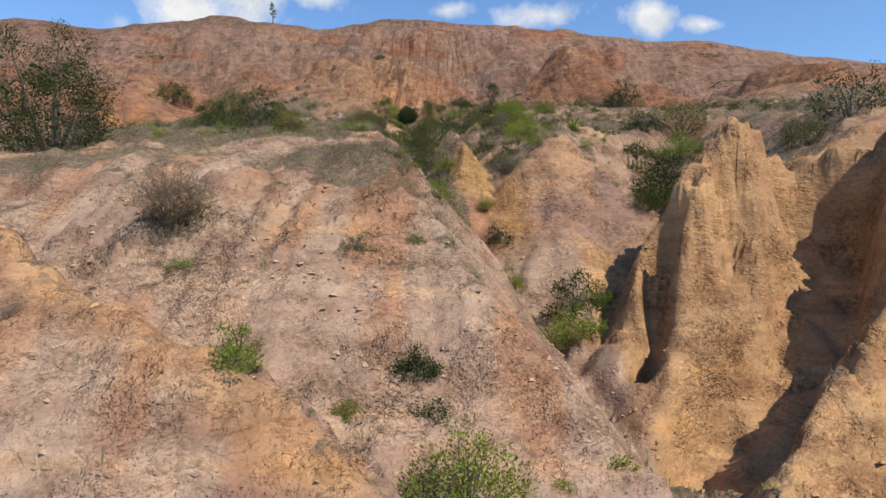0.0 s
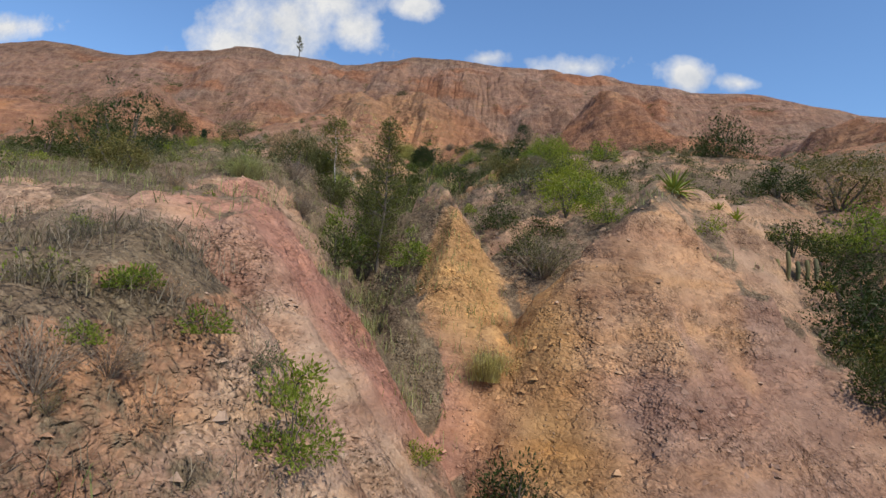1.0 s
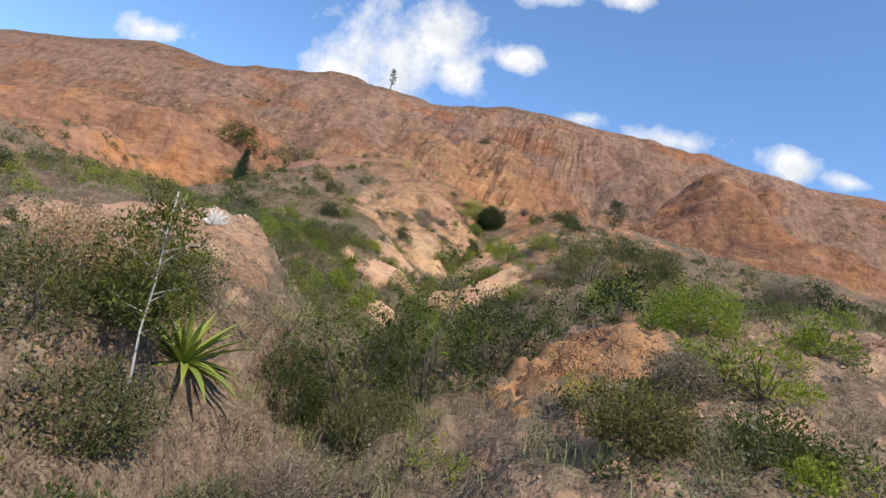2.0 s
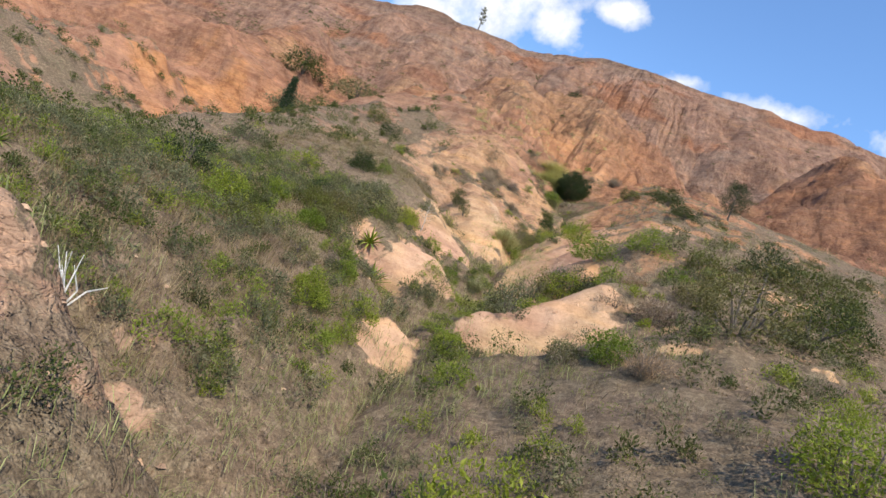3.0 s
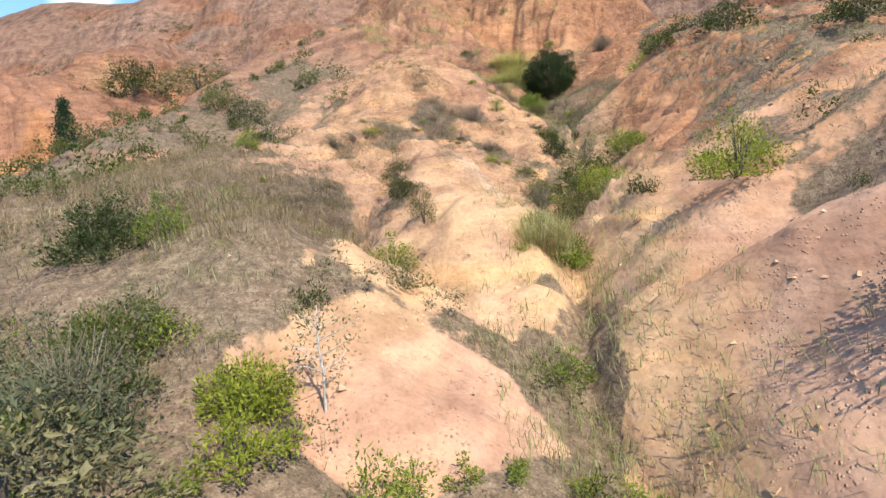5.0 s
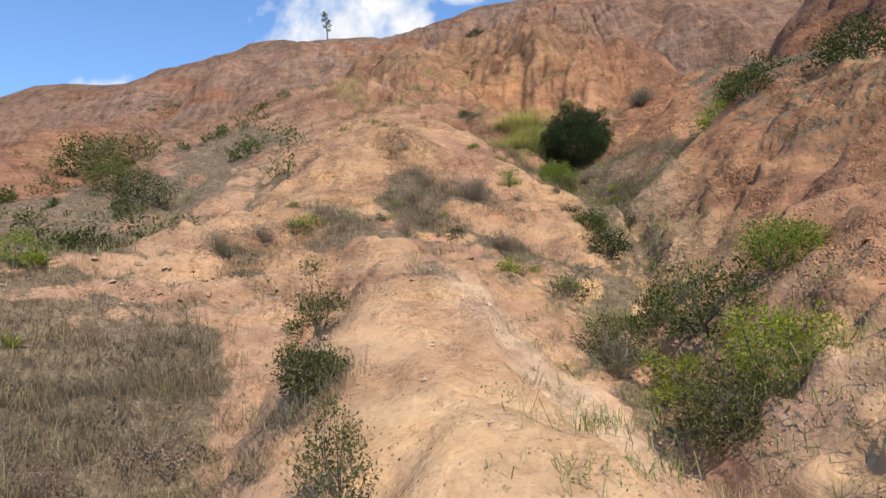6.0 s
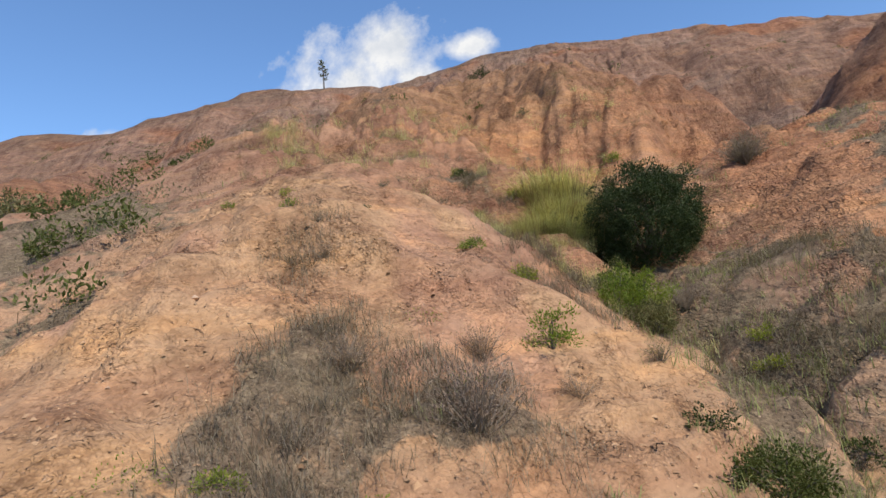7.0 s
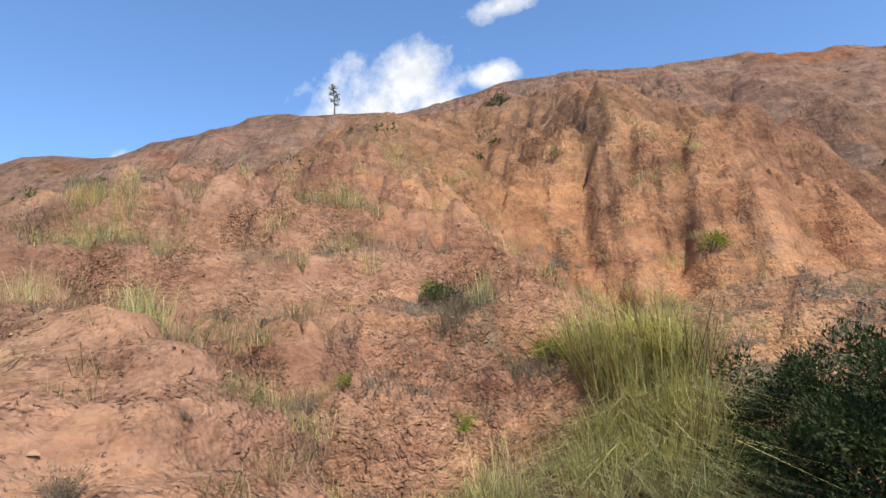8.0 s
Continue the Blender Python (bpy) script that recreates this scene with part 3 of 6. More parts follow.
    z = z + up * 1.1 * step(0.55, 0.9, bed - np.floor(bed)) * step(-0.3, 0.4, vnoise(x / 11, y / 11, 48))
    # rills down the walls of the upper gully
    wall = step(50, 58, y) * (1 - step(100, 110, y)) * step(-20, -12, x) * (1 - step(4, 12, x))
    z = z + wall * (0.22 + 0.45 * step(-10, -6, x)) * ridged(wy / 3.1 + wx / 14, wx / 9, 3, 61)
    # swells and cuts on the slopes to both sides
    outer = step(20, 38, np.abs(x + 5)) * step(-20, 10, y) * (1 - step(100, 120, y))
    z = z + outer * (1.5 * ridged(wx / 19, wy / 24, 3, 67) + 0.6 * ridged(wx / 5, wy / 7, 2, 68) - 0.6)
    # small relief
    z = z + (1 - 0.5 * up) * (1 - 0.65 * worn_at(x, y)) * (0.22 * fbm(x / 2.6, y / 2.6, 3, 51) + 0.17 * ridged(wx / 1.1, wy / 2.8, 2, 52) + 0.12 * fbm(x / 0.7, y / 0.7, 3, 53) + 0.10 * np.maximum(ridged(x / 0.8, y / 0.8, 2, 56), -0.3))
    thin = (z + 0.5 * fbm(x / 2.2, y / 2.2, 3, 54)) / 0.62
    z = z + (1 - up) * (1 - 0.7 * worn_at(x, y)) * (0.26 + 0.16 * (1 - step(15, 19, y))) * step(0.45, 0.75, thin - np.floor(thin)) * step(-0.1, 0.4, fbm(x / 4, y / 4, 2, 55))
    # the open crack across the pale slab
    d, *_ = along([(-10.2, 61.1, 0), (-9.75, 60.95, 0), (-9.6, 61.7, 0), (-9.45, 62.2, 0), (-9.3, 63.1, 0)], x + 0.12 * fbm(x / 0.5, y / 0.5, 2, 15), y + 0.12 * fbm(x / 0.5, y / 0.5, 2, 16))
    z = z - 0.28 * (1 - step(0.02, 0.17, d))
    return z


def graded(fine_from, fine_to, step_size, low, high, grow=1.09, largest=6.0):
    """Coordinates that lie close between two ends and ever wider beyond them."""
    mid = np.arange(fine_from, fine_to, step_size)
    up, down, s = [mid[-1]], [mid[0]], step_size
    while up[-1] < high:
        s = min(s * grow, largest)
        up.append(up[-1] + s)
    s = step_size
    while down[-1] > low:
        s = min(s * grow, largest)
        down.append(down[-1] - s)
    return np.concatenate([down[:0:-1], mid, up[1:]])


def mid_line(y):
    """Where the main gully runs: the ground sheet lies closest along it."""
    return np.interp(y, [-20, 0, 20, 40, 60, 80, 110, 140], [1, 1, 1.5, -2, -7.5, -11, -13, -13])


def wider(steps, end):
    """Carries coordinates on beyond their last one in growing steps."""
    steps, s = list(steps), abs(steps[-1] - steps[-2])
    sign = 1 if steps[-1] > steps[-2] else -1
    while sign * steps[-1] < sign * end:
        s = min(s * 1.13, 20.0)
        steps.append(steps[-1] + sign * s)
    return np.array(steps)


GU = wider(graded(-11, 12.5, 0.165, -62, 62, 1.075, 1.1), 370)
GU = wider(GU[::-1], -400)[::-1]
GY = wider(graded(5, 108, 0.175, -20, 220, 1.03, 0.62), 520)
GY = wider(GY[::-1], -160)[::-1]
UU, YY = np.meshgrid(GU, GY)
XX = UU + mid_line(YY)


def softened(grid):
    """Each place mixed with its neighbours."""
    p = np.pad(grid, 1, mode="edge")
    q = 0.25 * p[:, :-2] + 0.5 * p[:, 1:-1] + 0.25 * p[:, 2:]
    return 0.25 * q[:-2] + 0.5 * q[1:-1] + 0.25 * q[2:]


def drained(z, seed):
    """The area of ground that sheds its rain through each place, square metres."""
    dice = np.random.RandomState(seed)
    du, dy = np.gradient(GU), np.gradient(GY)
    ny, nx = z.shape
    own = np.arange(ny * nx).reshape(ny, nx)
    wide, to, best = np.pad(z, 1, constant_values=1e6), own.copy(), np.zeros(z.shape)
    for oj, oi in ((-1, -1), (-1, 0), (-1, 1), (0, -1), (0, 1), (1, -1), (1, 0), (1, 1)):
        fall = (z - wide[1 + oj : 1 + oj + ny, 1 + oi : 1 + oi + nx]) / np.hypot(oi * du[None, :], oj * dy[:, None]) * dice.uniform(0.6, 1.4, z.shape)
        better = fall > best
        best, to = np.where(better, fall, best), np.where(better, own + oj * nx + oi, to)
    area, to = (du[None, :] * dy[:, None]).ravel().tolist(), to.ravel().tolist()
    for n in np.argsort(-z, axis=None).tolist():
        if to[n] != n:
            area[to[n]] += area[n]
    return np.array(area).reshape(ny, nx)


# Rain has cut rills down every slope, deepest on the upper hill.
ZZ = height(XX, YY)
CUT_MOST = 0.38 + 1.7 * step(100, 135, YY)
CUT_RATE = (0.075 + 0.10 * step(100, 135, YY)) * (1 - 0.6 * step(26, 34, YY) * (1 - step(54, 62, YY))) * (1 - step(208, 222, YY))
for turn in range(3):
    FLOW = drained(softened(softened(ZZ)), 5 + turn)
    ZZ = ZZ - 0.5 * softened(np.minimum(CUT_RATE * FLOW**0.40, CUT_MOST))


def cell(x, y):
    x, y = np.atleast_1d(np.asarray(x, float)), np.atleast_1d(np.asarray(y, float))
    u = x - mid_line(y)
    i = np.clip(np.searchsorted(GU, u) - 1, 0, len(GU) - 2)
    j = np.clip(np.searchsorted(GY, y) - 1, 0, len(GY) - 2)
    return i, j, (u - GU[i]) / (GU[i + 1] - GU[i]), (y - GY[j]) / (GY[j + 1] - GY[j])


def ground_z(x, y):
    """Height of the built ground sheet at single places."""
    i, j, u, v = cell(x, y)
    return (ZZ[j, i] * (1 - u) + ZZ[j, i + 1] * u) * (1 - v) + (ZZ[j + 1, i] * (1 - u) + ZZ[j + 1, i + 1] * u) * v


def grid_value(grid, x, y):
    i, j, u, v = cell(x, y)
    return grid[j, i]


def sheet(name, xs, ys, zs):
    """One grid mesh over the plan."""
    ny, nx = xs.shape
    co = np.stack([xs.ravel(), ys.ravel(), zs.ravel()], -1)
    a = (np.arange(ny - 1)[:, None] * nx + np.arange(nx - 1)).ravel()
    quads = np.stack([a, a + 1, a + nx + 1, a + nx], -1)
    me = bpy.data.meshes.new(name)
    me.vertices.add(len(co))
    me.vertices.foreach_set("co", co.ravel().astype(np.float32))
    me.loops.add(quads.size)
    me.loops.foreach_set("vertex_index", quads.ravel().astype(np.int32))
    me.polygons.add(len(quads))
    me.polygons.foreach_set("loop_start", np.arange(0, quads.size, 4, dtype=np.int32))
    me.polygons.foreach_set("use_smooth", np.ones(len(quads), bool))
    me.update(calc_edges=True)
    return me


# Patches where the clay lies open among the plants: x, y, half width, half length.
BARE = [(-8.5, 60.8, 1.8, 2.6), (-10.2, 67.0, 1.9, 2.2), (-10.8, 75.5, 2.8, 6.0), (-3.3, 56.6, 2.4, 1.7), (-6.0, 69.0, 1.3, 5.0), (5.0, 24.3, 3.6, 3.2), (1.0, 27.0, 1.0, 1.8),
        (-8.6, 39.6, 3.0, 3.0), (1.9, 39.3, 1.6, 1.6), (-6.7, 54.2, 1.0, 1.6), (-3.5, 26.2, 1.5, 1.8), (-14.8, 81, 1.6, 3.4), (-6.9, 75.0, 0.9, 3.0), (-15.2, 73.6, 1.5, 1.2),
        (-15, 95, 4.5, 5.0), (-16.5, 99, 3.5, 4.0), (-0.4, 23.4, 1.8, 1.0), (8, 17, 4, 6),
        (-4.4, 66.5, 1.9, 5.0), (-5.2, 73.5, 1.6, 4.5), (-3.6, 63.0, 1.2, 2.0), (-5.4, 90, 1.7, 6.0), (-4.4, 84, 1.5, 4.0), (-18.5, 90, 2.2, 7.0)]


# Patches of close withered scrub on the spurs: x, y, radius.
WITHERED = [(-15.2, 88.6, 1.0), (-14.5, 90.2, 1.3), (-13.0, 90.3, 1.1), (-15.6, 91, 0.7), (-16.8, 92.6, 0.7), (-17.2, 77, 1.9), (-16.9, 78.8, 1.1), (-13.5, 77.2, 0.5), (-16.4, 84.8, 0.9),
            (-17.5, 81.9, 0.7), (-14.8, 87.5, 0.8), (-11.9, 87.9, 0.9), (-8.1, 95, 1.2), (-7.2, 13.6, 1.0), (-6.4, 94.5, 0.8), (-5, 96, 1.4), (-7, 98.5, 1.2), (-12.6, 97.5, 1.3), (-13.2, 99.6, 1.2), (-12.2, 95.2, 1.0), (-14.5, 101, 1.0), (-16.1, 102.2, 0.7), (-15.6, 103.9, 0.8), (-14.1, 103.2, 0.9), (-18.8, 105, 0.8), (-17.2, 106.4, 0.7)]


def cover_at(x, y, slope):
    """How much of the ground plants and their litter hide, 0 to 1."""
    v = 0.10 + (1.0 - 0.75 * step(22, 36, np.abs(x + 5))) * step(20, 27, y + 4 * fbm(x / 9, y / 9, 2, 75)) * (1 - step(71, 80, y))
    v = v + 0.42 * step(14.5, 17, y) * (1 - step(20, 24, y)) * step(1, -3, x)
    v = v + 0.36 * step(56, 70, y) * (1 - 0.85 * step(74, 82, y)) * (1 - step(108, 116, y)) * step(-6.5, -4, x)
    v = v + 0.2 * step(74, 82, y) * (1 - step(112, 122, y))
    v = v + 0.03 * step(106, 116, y) + 0.15 * step(40, 60, y) * step(-19, -25, x) - 0.35 * step(-40, -48, x)
    v = v + 0.65 * step(64, 72, y) * (1 - step(77, 82, y)) * step(-13.5, -16.5, x) + 0.55 * step(80, 86, y) * (1 - step(97, 103, y)) * step(-23.5, -26, x)
    v = v + 0.35 * (1 - step(1.6, 3.2, np.hypot((x + 1.5) / 1.2, y - 17.8)))
    v = v + 0.5 * step(74, 80, y) * (1 - step(100, 108, y)) * step(-4.8, -3.2, x)
    v = v - 0.35 * step(96, 101, y) * (1 - step(116, 126, y)) * step(-9, -12, x)
    bed, *_ = along(GULLIES[3][0] + GULLIES[4][0][1:] + GULLIES[5][0][2:], x, y)
    low, *_ = along(GULLIES[1][0] + GULLIES[2][0][1:], x, y)
    v = v + 0.5 * (1 - step(0.6, 2.4, np.minimum(bed, low))) + 0.35 * (1 - step(0.3, 1.2, along(GULLIES[0][0], x, y)[0]))
    v = v + 0.65 * fbm(x / 3.5, y / 3.5, 4, 71) + 0.35 * fbm(x / 18, y / 18, 3, 72)
    for bx, by, rx, ry in BARE:
        v = v - 1.2 * (1 - step(0.75, 1.15, np.hypot((x - bx) / rx, (y - by) / ry) + 0.25 * fbm(x / 1.3, y / 1.3, 2, 73)))
    for bx, by, r in WITHERED:
        v = v + 0.8 * (1 - step(0.6, 1.2, np.hypot(x - bx, y - by) / r + 0.3 * fbm(x / 0.9, y / 0.9, 2, 74)))
    rough = 0.2 * (1 - step(1.6, 3.2, np.hypot((x + 1.5) / 1.2, y - 17.8)))
    return np.clip(v - 0.65 * step(0.75, 1.15, slope) + rough, 0, 1)


def blend(base, colour, weight):
    return base * (1 - weight[..., None]) + np.array(colour) * weight[..., None]


def soil_at(x, y, z):
    """Colour of the clay beds."""
    c = np.zeros(x.shape + (3,)) + np.array((0.42, 0.285, 0.185))
    wob = fbm(x / 5, y / 5, 3, 81)
    low = 1 - step(20, 25, y)
    c = blend(c, (0.45, 0.325, 0.225), low)
    c = blend(c, (0.44, 0.265, 0.155), low * step(0.15, 0.45, fbm(x / 1.6, y / 6, 3, 82)))
    c = blend(c, (0.33, 0.19, 0.125), low * step(0.25, 0.5, fbm(x / 2.2, y / 2.2, 3, 83)))
    spine, *_ = along(SPURS[0][0], x, y)
    c = blend(c, (0.50, 0.30, 0.145), 0.8 * (1 - step(0.25, 1.0, spine + 0.5 * wob)))
    # yellow cliff in the east, pinkish cone
    c = blend(c, (0.49, 0.31, 0.155), (1 - step(21, 24, y + 2 * wob)) * step(5.0, 5.8, x) * (1 - step(20, 30, x + 4 * wob)))
    cone = (1 - step(2.6, 4.4, np.hypot((x - 5.2) / 1.1, y - 24.8)))
    c = blend(c, (0.44, 0.28, 0.165), cone)
    c = blend(c, (0.34, 0.225, 0.165), 0.9 * cone * step(-0.05, 0.3, fbm(x / 1.4, y / 1.4, 3, 35) + 0.35 * (13.2 - z)))
    c = blend(c, (0.50, 0.30, 0.125), cone * step(4.4, 3.2, x + 0.8 * wob))
    c = blend(c, (0.50, 0.31, 0.13), 1 - step(0.8, 1.8, np.hypot(x - 1.0, (y - 27) / 1.4)))
    c = blend(c, (0.43, 0.235, 0.165), 1 - step(1.0, 2.4, np.hypot((x + 1.5) / 2, y - 23.8)))
    c = blend(c, (0.24, 0.15, 0.10), 0.9 * (1 - step(1.8, 3.2, np.hypot((x + 1.5) / 1.2, y - 17.8))) * step(-0.35, 0.1, wob + 0.4 * fbm(x / 1.2, y / 1.2, 3, 90)))
    # pale yellow faces of the upper gully
    c = blend(c, (0.48, 0.28, 0.135), 1 - step(1.4, 2.8, np.hypot(x - 1.8, (y - 38.8) / 1.1) + 0.6 * wob))
    mid = step(46, 56, y) * (1 - step(86, 98, y + 3 * wob))
    c = blend(c, (0.56, 0.375, 0.205), 0.97 * mid * step(-15, -12, x))
    c = blend(c, (0.46, 0.268, 0.152), 0.85 * mid * step(-6.5, -4.5, x) * step(60, 66, y))
    c = blend(c, (0.56, 0.36, 0.235), 0.8 * mid * step(0.1, 0.4, fbm(x / 4, y / 6, 3, 84)))
    c = blend(c, (0.40, 0.215, 0.110), 0.8 * step(74, 80, y) * (1 - step(102, 110, y)) * step(-7.5, -5.0, x + wob))
    # tan and pink back of the long spur
    spur = step(76, 86, y) * (1 - step(100, 106, y)) * step(-26, -20, x) * (1 - step(-11, -8, x))
    c = blend(c, (0.445, 0.285, 0.162), spur)
    c = blend(c, (0.41, 0.245, 0.155), 0.8 * spur * step(0.2, 0.35, fbm(x / 3, y / 3, 3, 85)))
    c = blend(c, (0.34, 0.190, 0.120), 0.75 * step(-0.25, 0.2, fbm(x / 2.2, y / 2.2, 3, 39)) * step(93, 97, y + wob) * (1 - step(101, 106, y)) * step(-9, -12, x))
    aside = step(20, 34, np.abs(x + 5))
    c = blend(c, (0.40, 0.225, 0.135), 0.7 * aside * step(0.0, 0.4, fbm(x / 14, y / 14, 3, 76)))
    c = blend(c, (0.30, 0.19, 0.13), 0.6 * aside * step(0.1, 0.4, fbm(x / 8, y / 8, 3, 77)))
    # pale strip right of the crest, its strong sunlight put into the colour too
    pale, *_ = along([(-12.4, 81.6, 0), (-11.2, 80.6, 0), (-10.2, 79.8, 0), (-9.3, 78.7, 0)], x, y)
    c = blend(c, (0.55, 0.41, 0.27), 0.85 * (1 - step(0.3, 1.3, pale + 0.4 * wob)))
    c = blend(c, (0.31, 0.19, 0.125), 0.8 * step(40, 60, y) * step(-20, -27, x))
    west = step(-36, -46, x) * step(64, 80, y)
    c = blend(c, (0.37, 0.205, 0.125), 0.9 * west)
    c = blend(c, (0.47, 0.235, 0.10), 0.9 * west * step(0.05, 0.35, fbm(x / 9, y / 9, 3, 66)))
    # red beds above, paler and greyer at the top
    up = step(97, 107, y + 2 * wob + 0.25 * (x + 12))
    c = blend(c, (0.39, 0.218, 0.132), up)
    c = blend(c, (0.47, 0.29, 0.165), up * step(0.1, 0.35, fbm(x / 9, y / 14, 3, 86)))
    c = blend(c, (0.45, 0.215, 0.105), 0.5 * up * (1 - step(150, 170, y)) * step(0.1, 0.45, fbm(x / 11, y / 11, 3, 87)))
    high = step(140, 175, y)
    c = blend(c, (0.35, 0.230, 0.165), 0.85 * high)
    c = blend(c, (0.36, 0.255, 0.190), high * step(0.1, 0.4, fbm(x / 16, z / 5, 3, 88)))
    c = blend(c, (0.37, 0.190, 0.11), high * step(0.15, 0.45, fbm(x / 20, z / 6, 3, 89)))
    c = blend(c, (0.42, 0.275, 0.20), 0.8 * high * step(0.2, 0.45, fbm(x / 9, y / 9, 3, 65)))
    hollow = 1 - step(0.5, 1.25, np.hypot((x + 18.5 + 0.35 * (y - 124)) / 4.5, (y - 124) / 13) + 0.5 * wob)
    c = blend(c, (0.50, 0.245, 0.105), 0.8 * hollow)
    off, which = noses_at(x, y)
    c = blend(c, (0.45, 0.285, 0.165), 0.7 * (which == 0) * (1 - step(6, 16, off)) * step(112, 120, y) * (1 - step(160, 168, y)))
    c = blend(c, (0.50, 0.255, 0.115), 0.55 * step(1.5, 4.5, bluff_at(x, y)) * step(-0.2, 0.3, fbm(x / 7, y / 7, 3, 34)))
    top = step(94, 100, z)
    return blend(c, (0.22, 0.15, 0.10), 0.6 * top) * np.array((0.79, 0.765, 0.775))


gz_y, gz_x = np.gradient(ZZ, GY, GU)
gz_y = gz_y - gz_x * np.gradient(mid_line(GY), GY)[:, None]
SLOPE = np.hypot(gz_x, gz_y)
COVER = cover_at(XX, YY, SLOPE)
ground_mesh = sheet("ground", XX, YY, ZZ)
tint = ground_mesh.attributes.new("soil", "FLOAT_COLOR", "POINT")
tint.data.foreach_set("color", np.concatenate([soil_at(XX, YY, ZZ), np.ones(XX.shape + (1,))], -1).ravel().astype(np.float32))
distant = ground_mesh.attributes.new("distant", "FLOAT", "POINT")
distant.data.foreach_set("value", step(100, 125, YY).ravel().astype(np.float32))
crag = ground_mesh.attributes.new("crag", "FLOAT", "POINT")
crag.data.foreach_set("value", np.clip(step(97, 101, YY) * (1 - step(122, 150, YY)) * step(-24, -18, XX) * step(-0.35, 0.1, fbm(XX / 5, YY / 5, 3, 96)) + (1 - step(1.6, 3.2, np.hypot((XX + 1.5) / 1.2, YY - 17.8))), 0, 1).ravel().astype(np.float32))
worn = ground_mesh.attributes.new("worn", "FLOAT", "POINT")
worn.data.foreach_set("value", worn_at(XX, YY).ravel().astype(np.float32))
steep = ground_mesh.attributes.new("steep", "FLOAT", "POINT")
steep.data.foreach_set("value", (step(0.9, 1.5, SLOPE) * (1 - step(100, 115, YY)) * (0.35 + 0.65 * (1 - step(20.5, 23, YY)) * step(5.0, 6.2, XX))).ravel().astype(np.float32))
hidden = ground_mesh.attributes.new("cover", "FLOAT", "POINT")
hidden.data.foreach_set("value", COVER.ravel().astype(np.float32))
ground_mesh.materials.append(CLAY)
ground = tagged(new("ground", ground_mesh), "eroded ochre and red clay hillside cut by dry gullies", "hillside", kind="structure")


# ---------------------------------------------------------------- clouds far behind the ridge
def cloud_sheet():
    k = Nodes("cloud")
    k.tree.nodes.remove(k.bsdf)
    where = k.coords()
    # centre x, height, half width, half height, in metres
    heaps = [(-1020, 1300, 420, 330), (-800, 1420, 300, 230), (-1230, 1150, 330, 150), (-700, 1250, 180, 140), (-420, 1360, 130, 80), (-80, 1120, 130, 50), (330, 1090, 230, 75),
             (815, 1060, 120, 75), (1040, 1030, 120, 50), (-370, 1715, 190, 75), (20, 1760, 170, 80), (-2420, 1240, 260, 90)]
    best = None
    for x, z, rx, rz in heaps:
        m = k.node("ShaderNodeMapping")
        m.vector_type = "POINT"
        m.inputs["Location"].default_value = (-x / rx, 0, -z / rz)
        m.inputs["Scale"].default_value = (1 / rx, 0, 1 / rz)
        k.link(where, m.inputs["Vector"])
        far = k.tree.nodes.new("ShaderNodeVectorMath")
        far.operation = "LENGTH"
        k.link(m.outputs["Vector"], far.inputs[0])
        inside = k.maths("SUBTRACT", 1.0, far.outputs["Value"])
        best = inside if best is None else k.maths("MAXIMUM", best, inside)
    puff = k.noise(0.0042, 7, 0.62, where)
    edge = k.maths("ADD", best, k.maths("MULTIPLY", k.maths("SUBTRACT", puff, 0.5), 2.6))
    fac = k.ramp(edge, (-0.0, (0, 0, 0)), (0.22, (0.30, 0.30, 0.30)), (0.85, (1, 1, 1)))
    body = k.ramp(k.noise(0.006, 5, 0.6, where), (0.3, (0.74, 0.78, 0.85)), (0.6, (1.0, 1.0, 1.0)))
    glow = k.node("ShaderNodeEmission", Strength=0.72)
    k.link(body, glow.inputs["Color"])
    clear = k.node("ShaderNodeBsdfTransparent")
    both = k.tree.nodes.new("ShaderNodeMixShader")
    k.link(fac, both.inputs[0])
    k.link(clear.outputs[0], both.inputs[1])
    k.link(glow.outputs[0], both.inputs[2])
    k.link(both.outputs[0], k.out.inputs["Surface"])
    me = bpy.data.meshes.new("backdrop")
    me.from_pydata([(-3600, 2600, 300), (3200, 2600, 300), (3200, 2600, 2600), (-3600, 2600, 2600)], [], [(0, 1, 2, 3)])
    me.materials.append(k.mat)
    return tagged(new("backdrop", me), "white heaped clouds far off in a blue sky", "sky", kind="structure")


cloud_sheet()

# ---------------------------------------------------------------- plants
rng = np.random.RandomState(12)


def raw_mesh(name, verts, faces, material, smooth=False):
    me = bpy.data.meshes.new(name)
    me.from_pydata(verts.tolist() if isinstance(verts, np.ndarray) else verts, [], faces.tolist() if isinstance(faces, np.ndarray) else faces)
    me.materials.append(material)
    if smooth:
        me.polygons.foreach_set("use_smooth", np.ones(len(me.polygons), bool))
    return me


def part(name, me, parent, label=""):
    ob = new(name, me)
    ob.parent = parent
    return tagged(ob, label)


def unit(v):
    return v / np.maximum(np.linalg.norm(v, axis=-1, keepdims=True), 1e-9)


